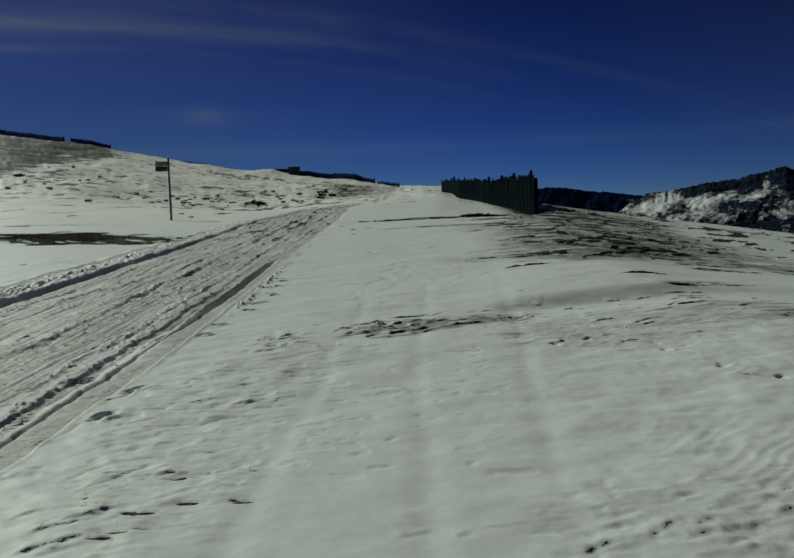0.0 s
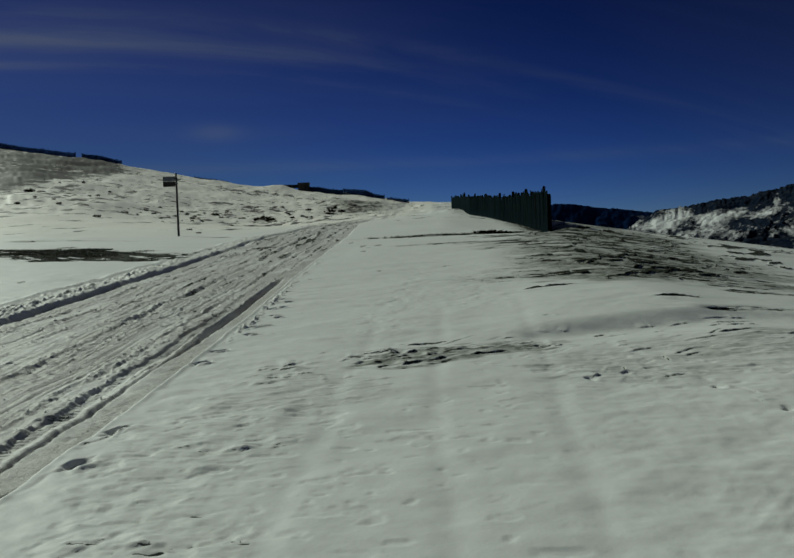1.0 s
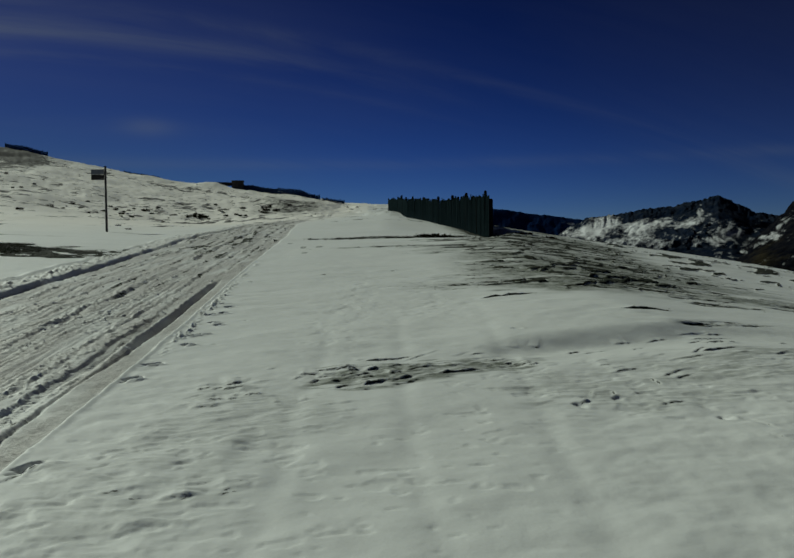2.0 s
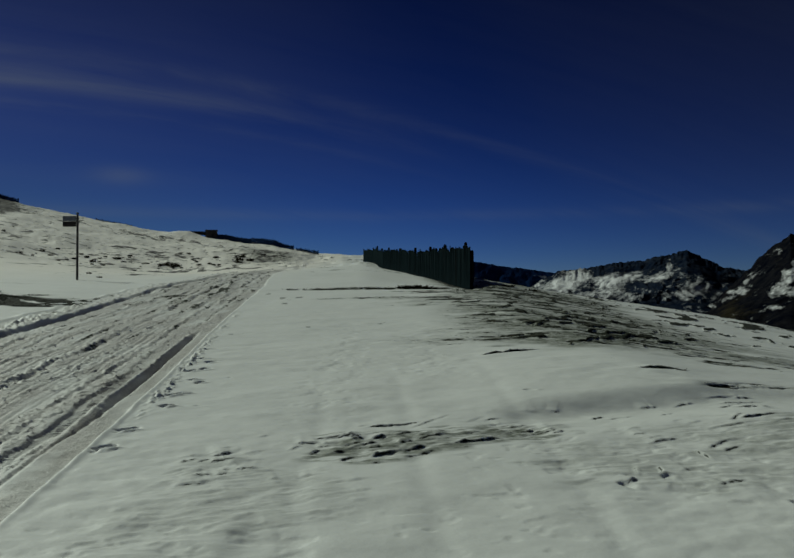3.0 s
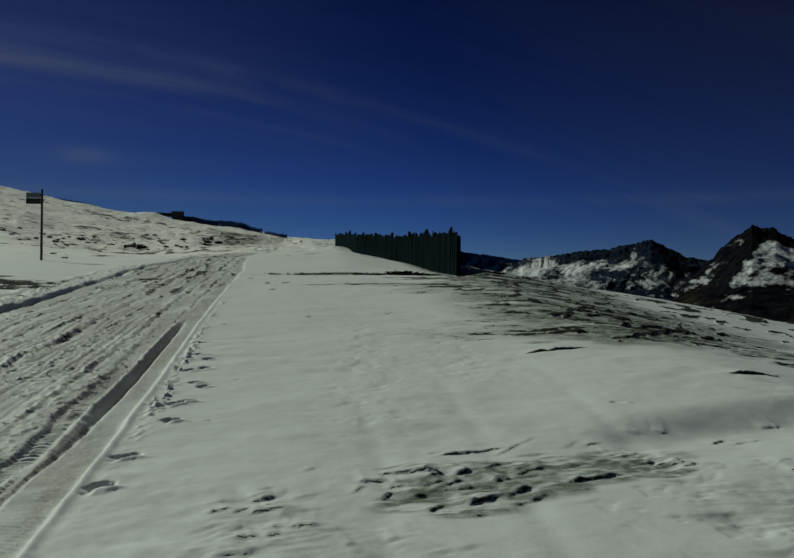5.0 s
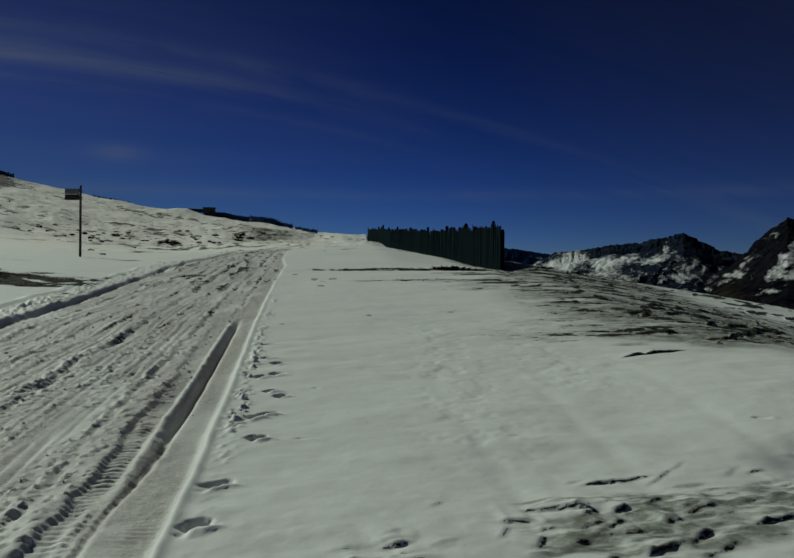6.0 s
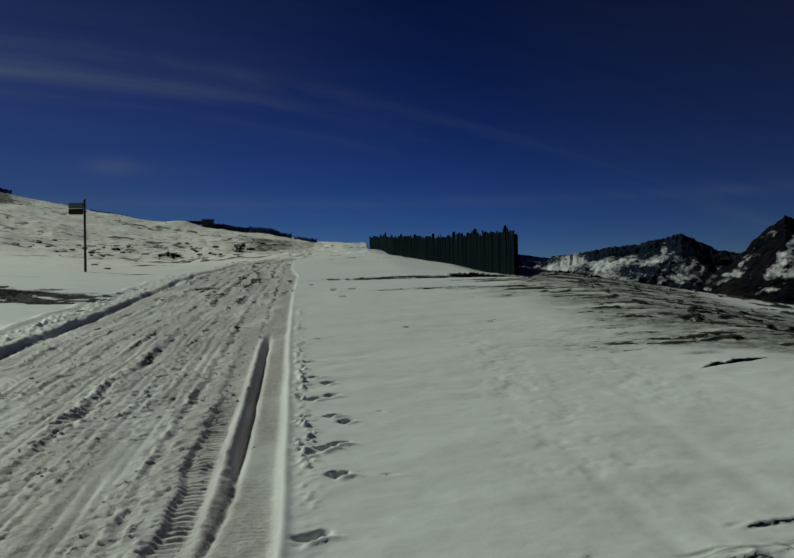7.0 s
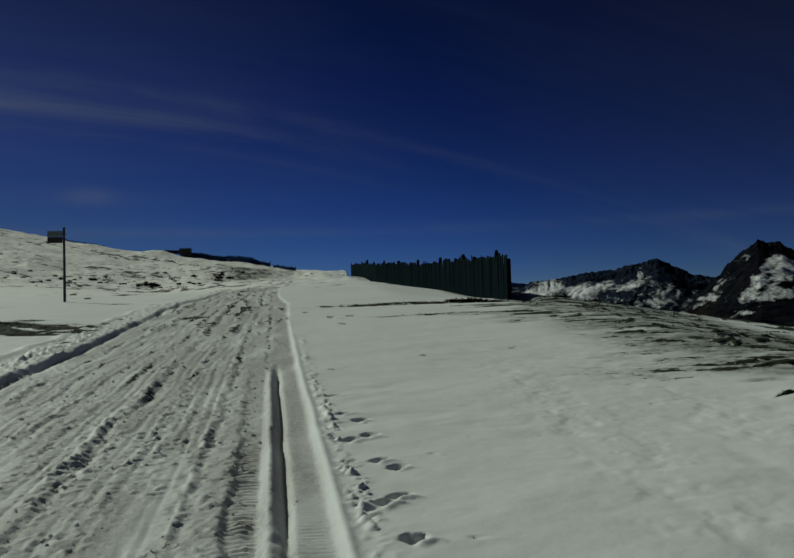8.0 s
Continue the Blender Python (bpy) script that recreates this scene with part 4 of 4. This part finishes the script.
def post_mesh(bm, radius, high, sides=8, at=(0, 0, 0)):
    made = bmesh.ops.create_cone(bm, cap_ends=True, segments=sides, radius1=radius * 1.1, radius2=radius * 0.9, depth=high)["verts"]
    bmesh.ops.translate(bm, vec=(at[0], at[1], at[2] + high / 2), verts=made)
    top = [f for f in bm.faces if f.normal.z > 0.9]
    bmesh.ops.bevel(bm, geom=[e for f in top for e in f.edges], offset=radius * 0.3, segments=1, affect="EDGES")


# ---- the board fence on the crest ----
def build_fence():
    rng = random.Random(4)
    line = [(4.74, 41.4), (4.74, 49.2), (4.52, 57.3), (3.97, 74.5), (1.95, 92.6), (0.3, 124.7), (-1.4, 131.6)]
    walkline, total = [], 0.0
    for (x0, y0), (x1, y1) in zip(line, line[1:]):
        walkline.append((total, x0, y0))
        total += math.hypot(x1 - x0, y1 - y0)
    walkline.append((total, *line[-1]))
    ss, lx, ly = zip(*walkline)

    def on(s):
        return float(np.interp(s, ss, lx)), float(np.interp(s, ss, ly)) + min(s, 0.0)

    base = stand(*on(0))
    fence = new("snow_fence")
    fence.location = base
    tagged(fence, "tall weathered wooden board fence with protruding posts on snow", "fence")
    shapes = []
    for k in range(6):
        bm = bmesh.new()
        board_mesh(bm, 0.19 + 0.03 * (k % 3), 1.0, 0.035, 0.012 * (k % 2) - 0.006)
        me = bpy.data.meshes.new("board")
        bm.to_mesh(me)
        bm.free()
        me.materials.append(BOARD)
        shapes.append(me)
    bm = bmesh.new()
    post_mesh(bm, 0.11, 1.0)
    post_me = bpy.data.meshes.new("post")
    bm.to_mesh(post_me)
    bm.free()
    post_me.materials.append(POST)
    bay = 3.1
    count = int(total / bay)
    made, rest = 0, bmesh.new()
    for n in range(count + 1):
        s = n * bay
        x, y = on(s)
        p = stand(x + 0.10, y, -0.25) - base
        post = new("post", post_me)
        post.parent = fence
        thick = 1.0 + rng.uniform(-0.15, 0.35)
        post.matrix_basis = Matrix.LocRotScale(p, Euler((rng.gauss(0, 0.012), rng.gauss(0, 0.012), 0)),
                                               (thick, thick, 2.46 + (-0.10, 0.26, 0.05, 0.1, 0.3, 0.12, 0.05, 0.28, 0.2, 0.1)[n % 10] + rng.uniform(-0.06, 0.1)))
        if n == count:
            break
        x2, y2 = on(s + bay)
        turn = math.atan2(y2 - y, x2 - x)
        for high in (0.55, 1.75):
            a, b = stand(x + 0.05, y) - base, stand(x2 + 0.05, y2) - base
            bm = bmesh.new()
            length = (b - a).length
            box(bm, (length, 0.05, 0.12), (0, 0, 0))
            rail = part("rail", bm, POST, fence)
            rail.matrix_basis = Matrix.Translation((a + b) / 2 + Vector((0, 0, high))) @ (b - a).to_track_quat("X", "Z").to_matrix().to_4x4()
        s2 = s - (0.12 if n == 0 else -0.02)
        while s2 < s + bay - 0.1:
            bx, by = on(s2)
            g = stand(bx, by, -0.12) - base
            high = 2.17 + 0.07 * math.sin(s2 * 1.1) + rng.gauss(0, 0.05) + (0.16 if rng.random() < 0.07 else 0)
            if made < 300:
                b = new("board", rng.choice(shapes))
                b.parent = fence
                b.matrix_basis = Matrix.LocRotScale(g, Euler((rng.gauss(0, 0.01), rng.gauss(0, 0.01), turn)), (1, 1, high + 0.12))
                made += 1
            else:
                before = len(rest.verts)
                board_mesh(rest, 0.2, high + 0.12, 0.035, 0.0)
                rest.verts.ensure_lookup_table()
                bmesh.ops.transform(rest, matrix=Matrix.Translation(g) @ Matrix.Rotation(turn, 4, "Z"), verts=rest.verts[before:])
            s2 += 0.205
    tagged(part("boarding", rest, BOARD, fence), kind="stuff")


build_fence()


# ---- far fences and a hut along the left skyline ----
_bm = bmesh.new()
board_mesh(_bm, 1.0, 1.0, 0.06, 0.0)
FAR_BOARD = bpy.data.meshes.new("board")
_bm.to_mesh(FAR_BOARD)
_bm.free()
FAR_BOARD.materials.append(HAZED_WOOD)


def build_far_fence(start, end, high, bays, seed):
    rng = random.Random(seed)
    base = stand(*start)
    fence = new("snow_fence")
    fence.location = base
    tagged(fence, "dark wooden snow fence along a far ridge", "fence")
    pts = []
    for k in range(bays + 1):
        f = k / bays
        pts.append(stand(start[0] + (end[0] - start[0]) * f, start[1] + (end[1] - start[1]) * f, -0.2) - base)
    for k, p in enumerate(pts):
        bm = bmesh.new()
        post_mesh(bm, 0.14, high + 0.2 + rng.uniform(0, 0.2), 6, p)
        part("post", bm, HAZED_WOOD, fence)
        if k == bays:
            break
        q = pts[k + 1]
        n = 9
        for j in range(n):
            board = new("board", FAR_BOARD)
            board.parent = fence
            board.matrix_basis = Matrix.LocRotScale(p.lerp(q, (j + 0.5) / n), Euler((0, 0, math.atan2(q.y - p.y, q.x - p.x))),
                                                    ((q - p).length / n * 0.92, 1, high + rng.gauss(0, 0.12)))
    return fence


def polar(bearing, dist):
    return math.sin(radians(bearing)) * dist, math.cos(radians(bearing)) * dist


build_far_fence(polar(-10.45, 339), polar(-8.15, 329), 2.2, 7, 1)
build_far_fence(polar(-8.1, 328), polar(-5.3, 325), 2.4, 8, 2)
build_far_fence(polar(-5.1, 322), polar(-3.6, 322), 1.5, 5, 3)
build_far_fence(polar(-32, 352), polar(-25.6, 350), 1.9, 16, 4)
build_far_fence(polar(-25.2, 351), polar(-22.8, 349), 1.7, 8, 5)
build_far_fence(polar(-18.2, 352), polar(-16.0, 352), 0.6, 6, 6)


def build_hut(bearing, dist):
    x, y = polar(bearing, dist)
    hut = new("hut")
    hut.location = stand(x, y, -0.5)
    hut.rotation_euler = (0, 0, radians(8))
    tagged(hut, "small dark hut with a flat roof on the far ridge", "hut")
    bm = bmesh.new()
    box(bm, (4.6, 4.0, 3.6), (0, 0, 1.8), bevel=0.05)
    part("wall", bm, PLASTER, hut)
    bm = bmesh.new()
    box(bm, (5.0, 4.4, 0.25), (0, 0, 3.73), bevel=0.04)
    part("roof", bm, BLACK, hut)
    bm = bmesh.new()
    box(bm, (0.9, 0.06, 2.0), (0.6, -2.03, 1.3), bevel=0.02)
    part("door", bm, BLACK, hut)
    bm = bmesh.new()
    box(bm, (10.5, 0.3, 1.3), (-7.6, 0.4, 2.6), Matrix.Rotation(radians(1.0), 4, "Y"), bevel=0.04)
    box(bm, (10.5, 2.6, 0.14), (-7.6, 1.2, 3.3), Matrix.Rotation(radians(1.0), 4, "Y"), bevel=0.03)
    part("lean_to", bm, BLACK, hut)


build_hut(-10.85, 340)


# ---- the marker post ----
def build_sign():
    x, y = -16.45, 46.3
    sign = new("piste_sign")
    sign.location = stand(x, y, 0)
    tagged(sign, "dark metal pole with two small side boards standing in snow", "sign")
    bm = bmesh.new()
    post_mesh(bm, 0.062, 4.1, 12, (0, 0, -0.4))
    part("pole", bm, STEEL, sign, "dark painted steel pole")
    bm = bmesh.new()
    box(bm, (0.74, 0.04, 0.30), (-0.43, -0.03, 3.10), bevel=0.012)
    part("board", bm, BLACK, sign, "dark lower board")
    bm = bmesh.new()
    box(bm, (0.74, 0.035, 0.28), (-0.43, -0.03, 3.405), bevel=0.012)
    part("board", bm, PALE, sign, "pale grey upper board")
    for z in (3.1, 3.405):
        bm = bmesh.new()
        box(bm, (0.17, 0.16, 0.05), (0, 0, z), bevel=0.01)
        part("bracket", bm, STEEL, sign)
    bm = bmesh.new()
    post_mesh(bm, 0.075, 0.05, 12, (0, 0, 3.69))
    part("cap", bm, STEEL, sign)


build_sign()


# ---- shrubs ----
def shrub_mesh(seed, high, wide, blades):
    rng = random.Random(seed)
    verts, faces = [], []
    for _ in range(blades):
        a, r = rng.uniform(0, 2 * math.pi), wide * math.sqrt(rng.random()) * 0.55
        lean, la = rng.uniform(0.05, 0.9), a + rng.gauss(0, 0.7)
        length = high * rng.uniform(0.35, 1.0) * (1 - 0.4 * r / wide)
        p = Vector((r * math.cos(a), r * math.sin(a), rng.uniform(-0.03, high * 0.3)))
        tip = p + Vector((lean * math.cos(la), lean * math.sin(la), 1)).normalized() * length
        side = Vector((-math.sin(la), math.cos(la), rng.uniform(-0.3, 0.3))).normalized() * (0.03 + 0.03 * rng.random()) * high * 1.1
        mid = p.lerp(tip, 0.55)
        n = len(verts)
        verts += [p, mid + side, tip, mid - side]
        faces.append((n, n + 1, n + 2, n + 3))
    mesh = bpy.data.meshes.new("shrub")
    mesh.from_pydata([tuple(v) for v in verts], [], faces)
    mesh.materials.append(HEATH)
    return mesh


def build_shrubs():
    rng = random.Random(12)
    forms = [shrub_mesh(k, 1.0, 1.5, 190) for k in range(4)]
    spots = [(1.45, 32.2, 0.20, 1.1), (1.9, 32.0, 0.14, 0.9), (4.9, 39.5, 0.2, 1.0),
             (5.6, 36.5, 0.16, 0.9), (6.4, 34.5, 0.14, 0.8)]
    for b, d, size in ((-13.6, 148, 1.7), (-14.2, 146, 1.1), (-13.2, 149, 1.3), (-17.0, 150, 1.2), (-18.4, 141, 0.7), (-16.2, 170, 0.9),
                       (-19.2, 150, 0.6), (-20.6, 158, 0.7), (-9.2, 170, 1.2),
                       (-9.0, 186, 1.6), (-8.3, 184, 1.5), (-8.8, 200, 1.3), (-7.4, 206, 1.0), (-10.6, 196, 1.2), (-11.7, 182, 1.0),
                       (-24.7, 95, 0.7), (-28.6, 150, 1.5), (-27.9, 152, 1.2),
                       (-18.8, 62, 0.35), (-18.2, 54, 0.3), (-12.4, 205, 0.9)):
        spots.append((*polar(b, d), 0.5 * size, 0.95 * size))
    for b, d, many, wide_b, wide_d in ((-22.4, 130, 7, 0.5, 12), (-20.2, 125, 9, 0.9, 14), (-18.2, 135, 8, 0.7, 12), (-16.4, 140, 12, 1.0, 14),
                                       (-13.9, 150, 8, 0.8, 12), (-11.8, 165, 9, 0.7, 12), (-9.3, 185, 14, 0.9, 16), (-7.6, 215, 10, 0.8, 20),
                                       (-27.5, 140, 8, 1.4, 20), (-25.0, 180, 8, 1.5, 20)):
        for _ in range(many):
            size = rng.uniform(0.25, 0.8)
            spots.append((*polar(rng.gauss(b, wide_b), rng.gauss(d, wide_d)), 0.55 * size, 0.9 * size))
    for x, y, high, wide in spots:
        ob = new("shrub", rng.choice(forms))
        ob.matrix_world = Matrix.LocRotScale(stand(x, y, -0.05), Euler((0, 0, rng.uniform(0, 6.3))), (wide / 1.5 * 1.05, wide / 1.5, high * 1.1))
        tagged(ob, "low dark leafless shrub poking through snow", "shrub", "shrubs on the snowy slope")


build_shrubs()


# ---- dry grass in the bared patches ----
def build_grass():
    rng = np.random.default_rng(8)
    xs, ys = [], []
    for cx, cy, rx, ry, turn, cover, size in BARE:
        if cy > 36 or (cx > 1.5 and cy > 13) or (cy < 9 and 0.29 < cover < 0.4):
            continue
        n = int(min(26000, 3200 * rx * ry * (1 if cy < 12 else 0.5) + 200))
        u, v = rng.uniform(-1.3, 1.3, n), rng.uniform(-1.3, 1.3, n)
        ca, sa = math.cos(radians(turn)), math.sin(radians(turn))
        xs.append(cx + u * rx * ca - v * ry * sa)
        ys.append(cy + u * rx * sa + v * ry * ca)
    x, y = np.concatenate(xs), np.concatenate(ys)
    h, bare_and_shade = relief(x.copy(), y.copy())[:2]
    keep = bare_and_shade > 0.5
    x, y, h = x[keep], y[keep], h[keep]
    n = len(x)
    far = np.clip(y / 14, 0.8, 2.4)
    tall = rng.uniform(0.010, 0.032, n) * far
    wide = rng.uniform(0.003, 0.007, n) * far
    a, lean = rng.uniform(0, 2 * np.pi, n), rng.uniform(0.8, 3.0, n)
    p = np.stack([x, y, h - 0.006], 1)
    side = np.stack([-np.sin(a), np.cos(a), 0 * a], 1) * wide[:, None]
    tip = p + np.stack([np.cos(a) * lean, np.sin(a) * lean, 0 * a + 1], 1) * tall[:, None]
    co = np.stack([p - side, p + side, tip], 1).reshape(-1, 3) @ SLOPE_NP[:3, :3].T + SLOPE_NP[:3, 3]
    mesh = bpy.data.meshes.new("grass")
    mesh.from_pydata(co.tolist(), [], np.arange(3 * n).reshape(-1, 3).tolist())
    mesh.materials.append(STRAW)
    tagged(new("grass", mesh), "short dry grass and heather stubble in bared patches", "grass", kind="stuff")


build_grass()


# ---- loose lumps of snow thrown up along the track ----
def build_clods():
    rng = np.random.default_rng(5)
    bm = bmesh.new()
    bmesh.ops.create_icosphere(bm, subdivisions=1, radius=1)
    unit = np.array([v.co for v in bm.verts])
    tris = np.array([[v.index for v in f.verts] for f in bm.faces])
    bm.free()
    n = 600
    y = 4 + 14 * rng.random(n) ** 1.3
    xr, xl = edge_right(y), edge_left(y)
    lane = rng.choice([0.15, 0.246, 0.36, 0.455, 0.455, 0.64, 0.74, 0.84, 1.0], n)
    x = xr + (xl - xr) * lane + rng.normal(0, 0.10, n)
    h = relief(x.copy(), y.copy())[0]
    size = (0.006 + 0.016 * rng.random(n) ** 2) * np.clip(y / 12, 0.7, 1.8)
    shape = unit[None] * size[:, None, None] * rng.uniform(0.7, 1.2, (n, 1, 3)) * rng.uniform(0.85, 1.15, (n, len(unit), 1))
    co = (shape + np.stack([x, y, h + 0.05 * size], 1)[:, None]).reshape(-1, 3) @ SLOPE_NP[:3, :3].T + SLOPE_NP[:3, 3]
    faces = (tris[None] + (np.arange(n) * len(unit))[:, None, None]).reshape(-1, 3)
    mesh = bpy.data.meshes.new("snow_lumps")
    mesh.from_pydata(co.tolist(), [], faces.tolist())
    mesh.materials.append(CLOD)
    tagged(new("snow_lumps", mesh), "small loose lumps of snow along the wheel tracks", "snow", kind="stuff")


build_clods()
